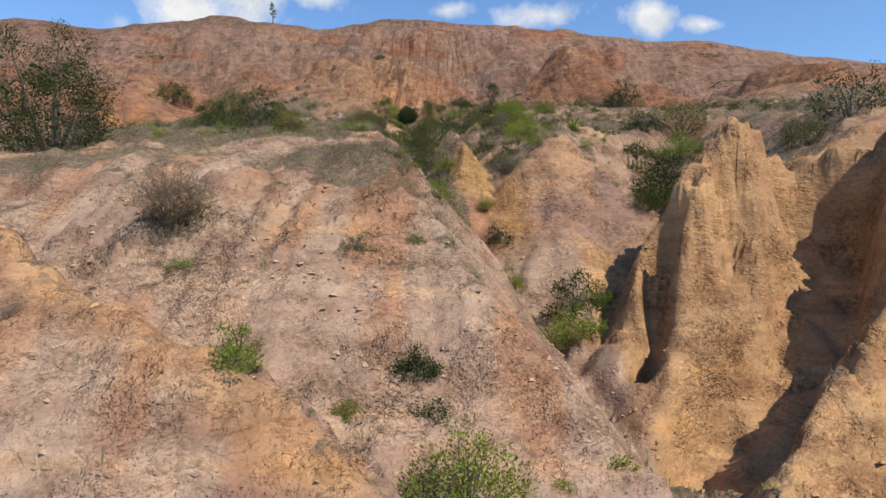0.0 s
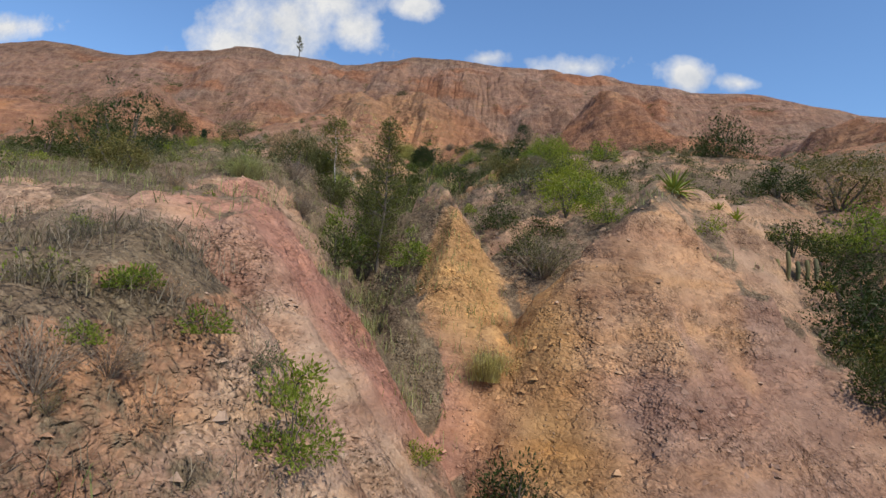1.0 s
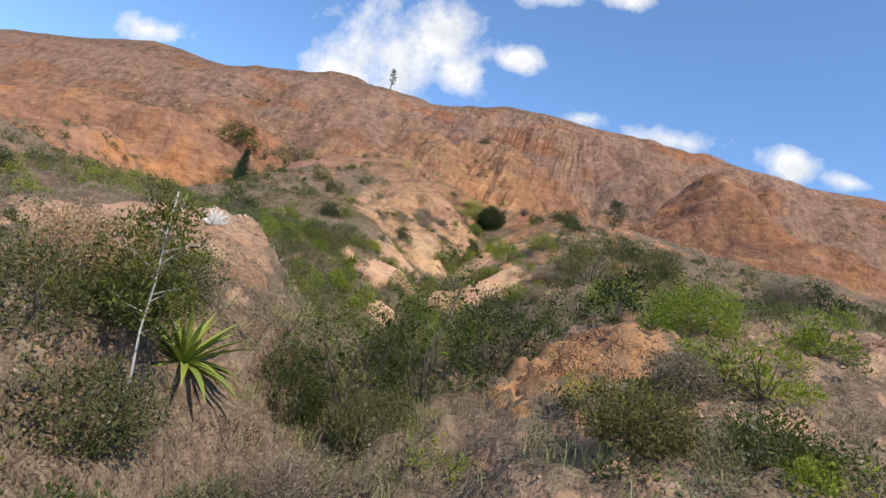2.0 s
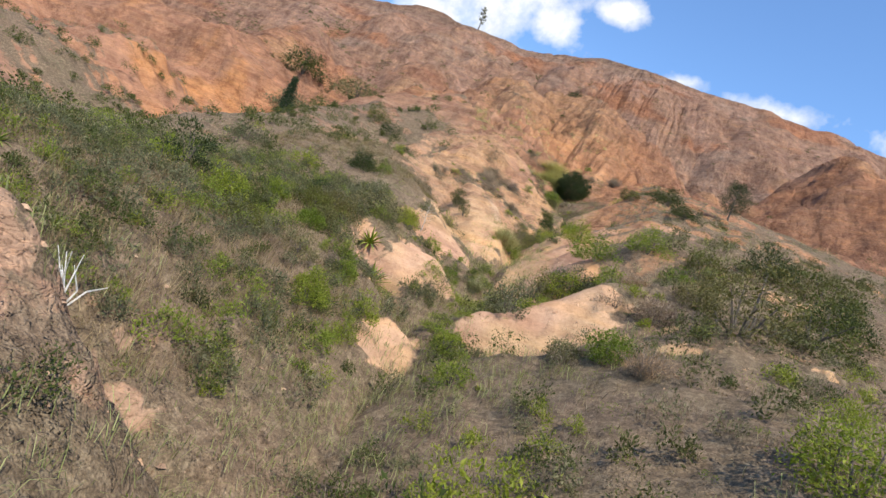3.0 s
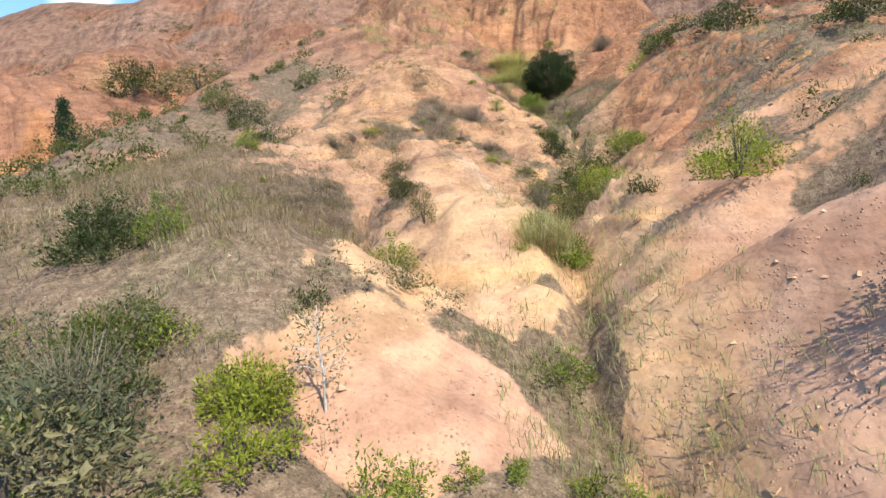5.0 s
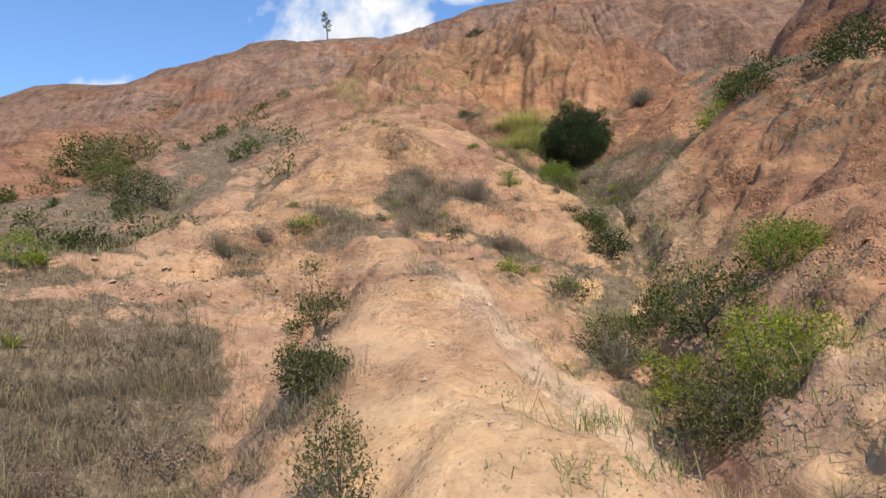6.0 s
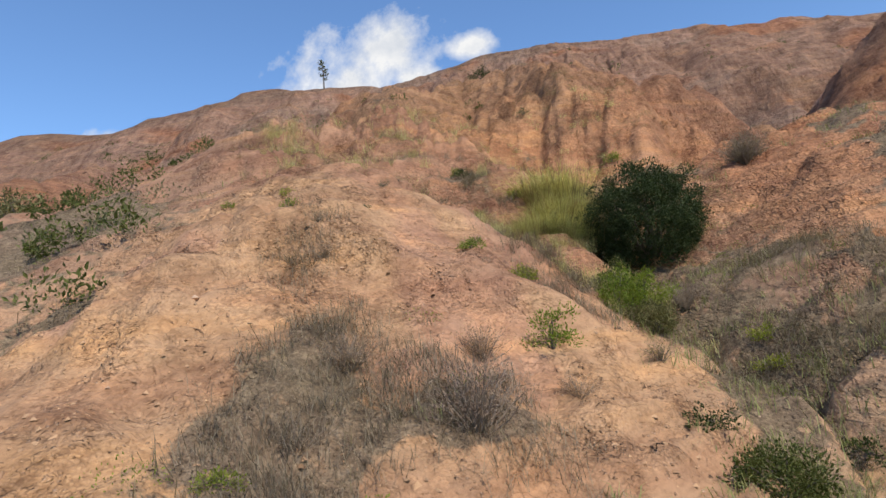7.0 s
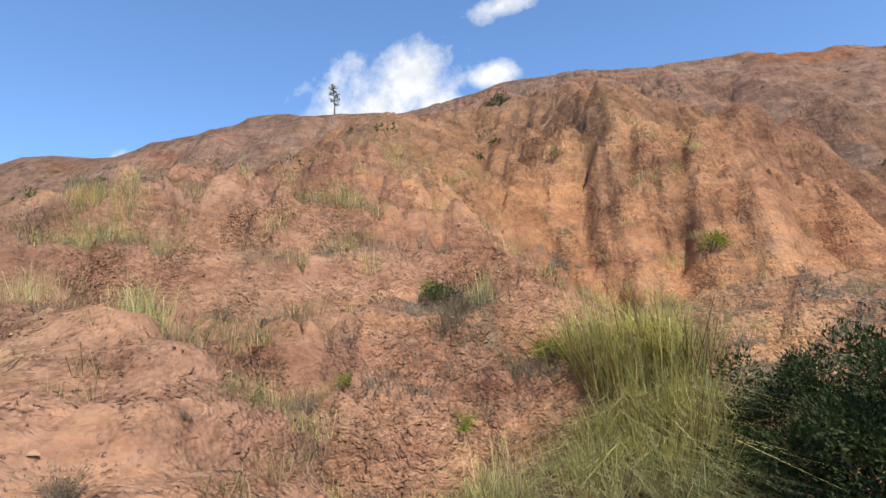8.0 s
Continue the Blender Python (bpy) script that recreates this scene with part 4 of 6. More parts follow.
def leaves(centres, out, size, narrow=0.5, spread=0.9):
    """Folded four-cornered leaves round the centres; out: the way each points, more or less."""
    n = len(centres)
    axis = unit(out + np.array((0, 0, 0.25)) + spread * rng.normal(size=(n, 3)) * 0.7)
    across = unit(np.cross(axis, rng.normal(size=(n, 3))))
    face = np.cross(across, axis)
    ln = size * rng.uniform(0.6, 1.4, (n, 1))
    a, b = axis * ln, across * ln * narrow
    mid = centres + face * ln * 0.10
    v = np.stack([centres - a * 0.5, mid + b * 0.5, centres + a * 0.5, mid - b * 0.5], 1)
    f = np.arange(4 * n).reshape(n, 4)
    return v.reshape(-1, 3), f


def tube(points, radii, sides=5):
    """A tapering limb through the points."""
    p = np.array(points, float)
    v, f = [], []
    for n, (q, r) in enumerate(zip(p, radii)):
        d = unit(p[min(n + 1, len(p) - 1)] - p[max(n - 1, 0)])
        u = unit(np.cross(d, (0.3, 0.9, 0.2)))
        w = np.cross(d, u)
        for s in range(sides):
            t = 2 * math.pi * s / sides
            v.append(q + r * (math.cos(t) * u + math.sin(t) * w))
        if n:
            a, b = (n - 1) * sides, n * sides
            f += [(a + s, a + (s + 1) % sides, b + (s + 1) % sides, b + s) for s in range(sides)]
    f.append(tuple(range(len(v) - sides, len(v))))
    return np.array(v), f


def joined(pieces):
    v, f, base = [], [], 0
    for pv, pf in pieces:
        v.append(np.asarray(pv))
        f += [tuple(int(i) + base for i in q) for q in pf]
        base += len(pv)
    return np.concatenate(v), f


def clumps_of(centres, radii, per=11):
    """The close inside of leaf clumps: a few broad leaves that hide what lies behind."""
    n = len(centres)
    d = unit(rng.normal(size=(n, per, 3)))
    c = np.asarray(centres)[:, None] + d * np.asarray(radii)[:, None, None] * rng.uniform(0.2, 0.8, (n, per, 1))
    size = np.repeat(np.asarray(radii), per)[:, None] * 0.5
    return leaves(c.reshape(-1, 3), d.reshape(-1, 3), size, 0.42, 1.2)


def foliage_mesh(name, leaf_part, core_part, material):
    (lv, lf), (cv, cf) = leaf_part, core_part
    return raw_mesh(name, np.concatenate([lv, cv]), lf.tolist() + (cf + len(lv)).tolist(), material)


def shrub(kind, clumps, count, leaf, tall=0.75, open_=0.25):
    """A shrub one metre wide: stems that fork from the root, and leaves in uneven clumps."""
    root = new("shrub")
    n = np.arange(clumps)
    r = 0.42 * np.sqrt((n + rng.uniform(0, 1, clumps)) / clumps)
    a = 2.4 * n + rng.uniform(-0.5, 0.5, clumps)
    h = np.maximum(tall * (1 - 0.72 * (r / 0.45) ** 2) * rng.uniform(0.45, 1.0, clumps) - 0.08, 0.08)
    low = rng.uniform(0, 1, clumps) < 0.3
    h = np.where(low, h * rng.uniform(0.2, 0.5, clumps), h)
    heads = np.stack([r * np.cos(a), r * np.sin(a), h], 1)
    stems = []
    for head in heads[: min(clumps, 9)]:
        mid = head * 0.5 + np.array((0, 0, 0.10)) + rng.normal(0, 0.03, 3)
        stems.append(tube([(0, 0, -0.06), mid, head], (0.011, 0.007, 0.003), 4))
    v, f = joined(stems)
    part("branchwork", raw_mesh("branchwork", v, f, BARK), root)
    per = count // clumps
    rad = rng.uniform(0.10, 0.19, clumps) * max(1.0, math.sqrt(20 / clumps)) * (1.15 if tall > 1 else 1)
    d = unit(rng.normal(size=(clumps, per, 3)))
    spots = heads[:, None] + d * rad[:, None, None] * rng.uniform(0.5, 1.15, (clumps, per, 1))
    outs = d + unit(heads - np.array((0, 0, 0.1)))[:, None] * 0.6 + np.array((0, 0, 0.35))
    spots = spots.reshape(-1, 3)
    spots[:, 2] = np.maximum(spots[:, 2], 0.01)
    part("foliage", foliage_mesh("foliage", leaves(spots, outs.reshape(-1, 3), leaf * 1.2, 0.44), clumps_of(heads, rad * 0.68), LEAF[kind]), root)
    return root


def twiggy(kind, count):
    """A half-dry shrub: a fan of thin twigs with small leaves along them."""
    root = new("shrub")
    twigs, spots, outs = [], [], []
    for n in range(count):
        a, lean = rng.uniform(0, 2 * math.pi), rng.uniform(0.15, 1.15)
        tip = np.array((math.sin(lean) * math.cos(a), math.sin(lean) * math.sin(a), math.cos(lean) * 0.95)) * rng.uniform(0.35, 0.6)
        mid = tip * 0.55 + rng.normal(0, 0.035, 3) + np.array((0, 0, 0.03))
        twigs.append(tube([(0, 0, -0.05), mid, tip], (0.005, 0.003, 0.0015), 3))
        for q in range(20):
            u = rng.uniform(0.25, 1.05)
            spots.append(tip * u + rng.normal(0, 0.04, 3))
            outs.append(unit(tip + rng.normal(0, 0.3, 3)))
    v, f = joined(twigs)
    part("branchwork", raw_mesh("branchwork", v, f, TWIG), root)
    v, f = leaves(np.array(spots), np.array(outs), 0.038, 0.22)
    part("foliage", raw_mesh("foliage", v, f, LEAF[kind]), root)
    return root


LABELS = {
    "green": "fresh green leafy shrub rooted in dry clay",
    "dark": "dark green dense shrub with small glossy leaves",
    "grey": "grey-green half-dry shrub with thin twigs",
    "dry": "brown withered shrub with bare thin twigs",
    "olive": "tall olive-yellow broom-like shrub beside bare clay",
}
TEMPLATES = {
    "green": [shrub("green", 20, 1178, 0.040, 0.75), shrub("green", 17, 1060, 0.043, 0.62), shrub("green", 22, 1295, 0.037, 0.9)],
    "dark": [shrub("dark", 22, 1295, 0.037, 0.7), shrub("dark", 20, 1178, 0.038, 0.85), shrub("dark", 24, 1354, 0.036, 0.6)],
    "grey": [shrub("grey", 22, 895, 0.036, 0.55), twiggy("grey", 80), shrub("grey", 22, 895, 0.036, 0.7)],
    "dry": [twiggy("dry", 95), twiggy("dry", 80), shrub("dry", 20, 753, 0.034, 0.45)],
    "olive": [shrub("olive", 40, 2356, 0.032, 1.4), shrub("olive", 36, 2120, 0.032, 1.2)],
}
BIG = {
    "green": shrub("green", 46, 2945, 0.025, 0.7),
    "dark": shrub("dark", 48, 3062, 0.025, 0.7),
    "grey": shrub("grey", 44, 2238, 0.023, 0.55),
    "dry": twiggy("dry", 180),
}
SMALL = {
    "green": [shrub("green", 11, 471, 0.061, 0.75), shrub("green", 12, 494, 0.057, 0.6)],
    "dark": [shrub("dark", 11, 471, 0.057, 0.7), shrub("dark", 12, 494, 0.053, 0.6)],
    "grey": [twiggy("grey", 44), shrub("grey", 12, 494, 0.049, 0.55)],
    "dry": [twiggy("dry", 50), twiggy("dry", 44)],
}

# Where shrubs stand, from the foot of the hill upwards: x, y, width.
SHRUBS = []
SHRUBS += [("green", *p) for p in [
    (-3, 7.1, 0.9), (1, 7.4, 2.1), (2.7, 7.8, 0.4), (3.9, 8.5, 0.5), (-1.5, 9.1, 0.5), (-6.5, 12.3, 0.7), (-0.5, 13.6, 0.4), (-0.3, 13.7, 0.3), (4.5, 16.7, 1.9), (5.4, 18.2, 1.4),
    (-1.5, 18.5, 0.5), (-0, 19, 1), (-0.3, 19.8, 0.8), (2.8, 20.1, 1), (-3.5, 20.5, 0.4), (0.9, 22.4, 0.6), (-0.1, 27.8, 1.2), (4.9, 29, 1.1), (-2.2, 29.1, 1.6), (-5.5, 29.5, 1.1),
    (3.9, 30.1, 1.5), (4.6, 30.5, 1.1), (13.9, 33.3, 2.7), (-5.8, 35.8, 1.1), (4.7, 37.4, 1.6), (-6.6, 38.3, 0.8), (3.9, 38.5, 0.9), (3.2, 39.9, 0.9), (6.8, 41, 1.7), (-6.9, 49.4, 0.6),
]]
SHRUBS += [("green", *p) for p in [
    (-8.5, 51.6, 1.4), (-7.3, 51.8, 1), (-4.1, 52.1, 1.3), (-15.4, 52.3, 1.4), (-13.1, 52.7, 1.6), (-11.4, 52.9, 1.2), (-7.9, 53.9, 1.5), (-5.1, 54.4, 1.2), (-9.1, 54.7, 0.8), (-9.9, 55.7, 0.9),
    (-5.9, 55.8, 1.1), (-13.4, 55.9, 1.1), (-5.5, 56.4, 1), (-3.7, 57.4, 0.9), (-15.1, 61.3, 0.8), (-5.6, 61.4, 1.2), (-3.2, 62.1, 1.7), (-12.3, 62.1, 0.8), (-1.5, 62.5, 0.9), (-8.3, 63.2, 1),
    (-1.5, 63.2, 1.6), (0.9, 63.4, 1.4), (-11.5, 64.1, 1.2), (-18.7, 65.4, 1.6), (-0.5, 65.5, 2.2), (-7.9, 65.8, 0.6), (-2.6, 66, 2.7), (-15.6, 68.3, 1.1), (-8.2, 69.5, 1.2), (-4.3, 72.7, 2.1),
]]
SHRUBS += [("green", *p) for p in [
    (-12.7, 73.3, 1.4), (-9.3, 73.4, 0.5), (-8.3, 74.7, 1.6), (-8.1, 75.4, 0.8), (-19.8, 78.3, 1), (-8.2, 81.4, 1.6), (-17, 84.5, 0.9), (-17.7, 85.1, 0.4), (-8.8, 85.4, 0.8), (-11.7, 85.6, 0.7),
    (-10.2, 86.4, 0.8), (-15.2, 86.6, 0.4), (-11.2, 86.8, 0.5), (-15.4, 87.8, 0.5), (-14.1, 88.3, 0.6), (-12.3, 92.8, 1.1), (-17.4, 93.2, 0.4), (-12.9, 94.8, 0.6), (-14, 94.9, 0.6), (-18.4, 95, 0.4),
    (-20, 95, 0.4), (-8.3, 95.2, 0.7), (-12.9, 95.8, 0.5), (-8.2, 96, 0.7), (-2.9, 96.2, 3.5), (-10.3, 97.7, 1.5), (-17.6, 101, 0.6), (-15, 101.9, 0.5), (-16.9, 102.3, 0.4), (-13.8, 103.7, 0.7),
]]
SHRUBS += [("green", *p) for p in [
    (-16, 104.3, 0.6), (-9.8, 111.2, 0.9), (-4.1, 10.2, 1.1), (-1.5, 9.2, 0.6), (-1.5, 18.5, 0.5), (-0.9, 18.8, 0.6), (-1.3, 17.6, 0.4),
]]
SHRUBS += [("dark", *p) for p in [
    (-0.1, 9.8, 1.1), (4.6, 17.5, 2), (2.4, 22.3, 1.3), (-1.9, 27.1, 1.5), (10.4, 27.8, 2.8), (2.7, 28.6, 1.2), (3.3, 29.6, 1.3), (2, 29.7, 1.3), (10.8, 31.6, 2.4), (-15.4, 34.1, 2.4),
    (12.5, 36.3, 2.4), (-12.7, 37.1, 2.4), (-18.3, 42.1, 2.8), (2.7, 42.2, 1.9), (-2.9, 43.2, 2.4), (13.1, 43.4, 3.3), (-8.6, 47.4, 0.8), (-15, 52.9, 1.9), (-12.6, 53.8, 0.8), (6.3, 61, 2.4),
    (-2.4, 62.7, 1.4), (15.5, 63.2, 3.2), (4.4, 65.3, 2.4), (-12.1, 67.1, 0.7), (-16.6, 67.6, 1.7), (-6, 75.7, 0.9), (1.2, 80, 2.4), (-20.2, 80.5, 1.4), (-42.1, 81.9, 2.7), (-8.2, 84.9, 1.1),
]]
SHRUBS += [("dark", *p) for p in [
    (-41.1, 85.1, 3.7), (-15.4, 86.1, 0.5), (-13.4, 87, 0.6), (-10, 92.3, 0.8), (0.2, 92.5, 3.2), (-7.9, 92.7, 0.7), (-16.2, 94.4, 0.4), (-0.4, 97.1, 3.7), (-10.8, 98.3, 1.4),
    (-1.3, 98.8, 2.9), (-15.8, 104.2, 0.7), (-55.4, 110.5, 5), (-55.2, 115, 5.8), (-64.5, 126.2, 8.3), (-58.8, 132, 8.3), (-67.3, 134.8, 4.3), (-62.6, 137.1, 3.1), (-20.1, 141.1, 2.8), (-23, 163.4, 4.5),
    (-0.1, 10.1, 1), (0.2, 9.3, 0.9),
]]
SHRUBS += [("grey", *p) for p in [
    (0.3, 7.5, 1.2), (-2, 13.1, 1.1), (-6.7, 13.6, 1.6), (5.8, 18.6, 1.1), (3.1, 27.8, 2), (2.8, 32.4, 1.5), (-10.8, 51, 1.4), (-9.9, 52.7, 1.3), (-10.8, 52.7, 1.1), (-9.2, 53.4, 0.9),
    (-4.2, 57, 1.9), (-13, 59.1, 1.7), (-12.6, 61, 1.2), (-4.2, 61.8, 1.7), (-12.6, 62.3, 2.8), (-3.5, 62.5, 1.6), (-2.8, 63.5, 2.4), (-13.6, 63.9, 1.7), (1.7, 64.1, 1.5), (-15.6, 64.3, 2.2),
    (-16.8, 64.6, 1.4), (-23.6, 66.4, 2.8), (-11.5, 70.3, 1.3), (-15, 76.4, 0.9), (-17.8, 81.7, 1.1), (-9.3, 81.8, 1.7), (-17.2, 84.1, 1), (-11.4, 85.7, 0.7), (-10.2, 85.9, 1.4), (-13.8, 86.6, 0.4),
]]
SHRUBS += [("grey", *p) for p in [
    (-10.5, 93.5, 0.8), (-43, 96.7, 6.6), (-16.6, 96.9, 0.6), (-12, 98.4, 0.7), (-12.6, 98.6, 0.6), (-16.7, 99, 0.6), (-17, 104, 0.8), (-41.1, 106.4, 7.3), (-11.3, 109.8, 0.8), (-14.3, 118.2, 1),
    (-1.9, 18, 0.6), (-1.2, 17.2, 0.4), (-2.4, 19, 0.7), (-0.5, 19.3, 0.5),
]]
SHRUBS += [("dry", *p) for p in [
    (-3.1, 7.2, 0.6), (-7.3, 7.6, 0.8), (-7.3, 13.4, 2.6), (-1.3, 17.2, 0.8), (-1.1, 17.7, 0.8), (-1.2, 18.7, 0.7), (-0.7, 18.8, 0.3), (-4.6, 24.5, 0.8), (-2.7, 25.9, 0.4), (-3.1, 27.9, 1),
    (-3.4, 28.9, 0.8), (0.7, 29.1, 0.8), (-4.4, 30.8, 1.4), (-2.1, 35.4, 1.9), (-9.4, 49.8, 0.6), (-10.2, 51.8, 0.8), (0.2, 52.6, 1.7), (-1.7, 53.8, 1.2), (-9.8, 54.7, 0.9), (-1, 57.3, 1.3),
    (13.3, 63.1, 3.2), (-11.9, 73.7, 0.4), (-6.4, 74.7, 0.7), (-16.1, 75.4, 1.1), (-15.8, 76.8, 1.1), (-15, 82.2, 0.3), (-17.4, 82.9, 1), (-14.5, 85.4, 1.2), (-15.6, 85.6, 0.4), (-15.5, 86.3, 0.4),
]]
SHRUBS += [("dry", *p) for p in [
    (-15.5, 87.1, 0.4), (-14.4, 87.3, 1.6), (-12, 87.6, 1.2), (-13.4, 87.7, 1), (-13.6, 88.4, 0.6), (-15, 88.7, 0.9), (-13.1, 89.8, 1.6), (-15, 90.3, 1.2), (-11.9, 91.8, 0.9), (-13.4, 92, 1.1),
    (-16.4, 92.6, 0.7), (-8, 92.7, 0.7), (-16.8, 93.2, 0.5), (-17, 93.9, 0.3), (-14, 95.2, 0.6), (-9.3, 97.8, 1), (-16.5, 98, 0.3), (-16, 101, 0.8), (-17.1, 101.1, 0.7), (-19.8, 103, 0.9),
    (-18.9, 103.9, 0.7), (-5.7, 104.4, 2.1), (-16.6, 104.6, 0.6), (-8.5, 107.6, 0.7), (-8.1, 109.8, 0.8),
]]
SHRUBS += [("olive", *p) for p in [
    (-14.4, 79.4, 1.1), (-12.3, 75.3, 0.9),
]]
# broad bushes: x, y, width, height, kind
BUSHES = [(-2.7, 39.2, 3.3, 3.9, 'mid'), (-1.2, 39.8, 3.0, 3.9, 'mid'), (0.0, 41.6, 2.8, 3.0, 'dark'), (-3.6, 38.2, 1.8, 2.0, 'dark'), (-1.6, 37.6, 1.8, 1.1, 'olive'), (-1.7, 45.7, 2.6, 1.8, 'green'), (3.0, 47.3, 2.0, 1.4, 'green'), (4.2, 40.6, 2.0, 1.3, 'green'), (6.7, 64.8, 3.0, 2.0, 'olive'), (2.5, 56.4, 3.2, 3.3, 'olive'), (4.7, 57.6, 2.8, 2.8, 'mid'), (-7.9, 78.9, 1.6, 1.4, 'olive'), (-7.0, 79.5, 1.8, 1.5, 'green'), (-9.3, 82.6, 1.5, 1.1, 'olive')]
BUSHES += [(-9.0, 89.3, 1.5, 1.2, 'dark'), (-10.9, 97.4, 1.5, 1.2, 'green'), (-10.3, 96.6, 1.2, 0.9, 'olive'), (-12.2, 34.2, 3.4, 4.2, 'dark'), (-15, 36, 3.2, 3.2, 'mid'), (18.4, 24.6, 3.4, 3.0, 'dark'), (16.2, 24.2, 2.0, 1.5, 'olive'), (21.5, 25.0, 3.0, 2.6, 'mid'), (12.6, 32.5, 3.2, 2.0, 'dark'), (11.2, 29.3, 2.8, 1.8, 'dark'), (4.1, 31.8, 2.2, 1.5, 'green'), (15.5, 37.6, 3.6, 2.4, 'olive'), (-8.6, 28.6, 1.7, 1.3, 'olive'), (10.4, 27.4, 2.2, 1.3, 'mid'), (9.4, 25.2, 1.5, 0.9, 'dark'), (11.6, 25.6, 2.0, 1.2, 'olive'), (13.4, 26.4, 2.4, 1.5, 'mid'), (13.0, 23.6, 1.6, 1.0, 'green'), (15.0, 28.4, 2.6, 1.7, 'dark')]
BUSHES += [(-5.2, 33.2, 2.0, 1.5, 'olive'), (-4.0, 33.2, 1.7, 1.1, 'olive'), (-5.8, 36.6, 1.8, 1.2, 'grey'), (-2.7, 34.4, 1.5, 1.0, 'grey'), (-12.8, 57.4, 1.8, 1.2, 'mid'), (-13.7, 59.6, 1.6, 1.1, 'dark'), (-11.6, 56.2, 1.4, 0.9, 'olive')]
BUSHES += [(-8.7, 52.0, 1.0, 0.9, 'green'), (-0.7, 53.8, 1.3, 1.1, 'green'), (-5.2, 55.3, 1.0, 0.8, 'green'), (-1.8, 54.3, 1.1, 0.7, 'grey'), (-4.5, 59.6, 2.2, 1.3, 'olive'), (-11.5, 55.6, 1.1, 0.8, 'green'), (-13.6, 56.2, 1.0, 0.7, 'green'), (-9.3, 55.0, 0.9, 0.8, 'green'), (-12.7, 54.1, 1.0, 0.9, 'mid'), (-13.5, 63.3, 2.7, 1.1, 'grey'), (-12.0, 65.0, 1.2, 0.8, 'green'), (-13.1, 59.3, 1.3, 1.0, 'grey')]
BUSHES += [(-6.0, 34.8, 2.0, 1.5, 'dry'), (-4.9, 34.4, 1.6, 1.1, 'mid'), (2.5, 35.0, 1.5, 0.9, 'olive'), (4.4, 35.6, 1.7, 1.1, 'mid'), (3.4, 37.2, 1.2, 0.8, 'dry'), (0.3, 57.0, 1.5, 0.9, 'dry'), (1.4, 58.6, 1.7, 1.0, 'grey'), (-0.6, 58.9, 1.2, 0.6, 'dry'), (-12.7, 58.7, 2.0, 1.3, 'olive'), (-12.6, 60.9, 1.5, 0.9, 'grey'), (-11.6, 61.7, 1.1, 0.7, 'grey'), (-3.5, 62.6, 2.2, 1.4, 'olive'), (-14.2, 65.4, 1.8, 1.0, 'mid'), (-17.0, 68.3, 1.5, 1.2, 'dark'), (-11.1, 51.3, 1.2, 0.9, 'mid'), (-13.6, 53.7, 1.3, 0.9, 'green'), (1.9, 64.8, 1.8, 1.4, 'mid'), (-13.6, 77.5, 1.0, 0.9, 'olive'), (-7.4, 82.6, 2.6, 1.6, 'mid'), (-5.9, 82.6, 1.6, 1.2, 'green'), (-3.2, 93.8, 2.0, 1.2, 'dark'), (-9.4, 91.3, 1.3, 0.9, 'mid'), (-26.5, 89.5, 2.4, 1.7, 'dark'), (-29, 91, 2.8, 1.9, 'mid')]
AGAVES = [(7.0, 30.5, 1.6), (-4.5, 35.7, 2.2), (-11.0, 59.8, 1.5), (-9.75, 58.3, 1.8), (-12.3, 45.3, 0.6)]
ALOES = [(8.6, 30.1, 0.75), (8.1, 30.1, 0.61), (-7.8, 51.2, 0.42), (-8.6, 49.6, 0.24), (-7.4, 48.0, 0.24), (-4.8, 52.3, 0.47), (-3.3, 51.8, 0.44), (-10.0, 58.9, 0.7), (-8.7, 51.7, 0.39), (-8.2, 52.2, 0.39), (-17.4, 62.5, 0.72), (-19.8, 78.8, 0.76), (-18.6, 77.2, 0.59)]
PAMPAS = [(-12.4, 103.0, 1.7), (-12.0, 103.5, 1.6), (-12.6, 103.5, 1.5), (-13.0, 102.8, 1.4), (-12.4, 102.6, 1.5), (-11.8, 102.3, 1.2), (-12.9, 104.0, 1.7), (-12.1, 104.3, 1.7), (-11.7, 102.9, 1.3), (-12.9, 103.3, 1.3), (-12.2, 102.2, 0.9), (-13.2, 102.2, 1.3), (-14.4, 101.2, 1.1), (-8.6, 75.6, 1.0), (-9.0, 74.9, 0.68), (4.2, 16.8, 1.15), (1.9, 24.8, 0.67), (-4.3, 27.2, 0.77), (-6.9, 62.9, 0.85), (-7.3, 64.6, 0.71), (-8.8, 74.2, 1.24)]


def put(template, x, y, width, label, category, group, tall=1.0, sink=0.03):
    z = float(ground_z(x, y)[0])
    turn = rng.uniform(0, 360)
    m = Matrix.Translation((x, y, z - sink)) @ Matrix.Rotation(radians(turn), 4, "Z") @ Matrix.Diagonal((width, width, width * tall, 1))
    ob = copy_thing(template, Matrix.Identity(4))
    ob.matrix_basis = m
    return tagged(ob, label, category, group)


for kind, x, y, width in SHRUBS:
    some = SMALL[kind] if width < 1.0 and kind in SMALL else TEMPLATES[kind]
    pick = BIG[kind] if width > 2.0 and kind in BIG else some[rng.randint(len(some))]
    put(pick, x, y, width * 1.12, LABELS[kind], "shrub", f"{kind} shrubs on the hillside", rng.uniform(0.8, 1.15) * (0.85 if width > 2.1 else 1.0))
for some in [*TEMPLATES.values(), *SMALL.values(), list(BIG.values())]:
    for ob in some:
        for o in (*ob.children_recursive, ob):
            bpy.data.objects.remove(o)


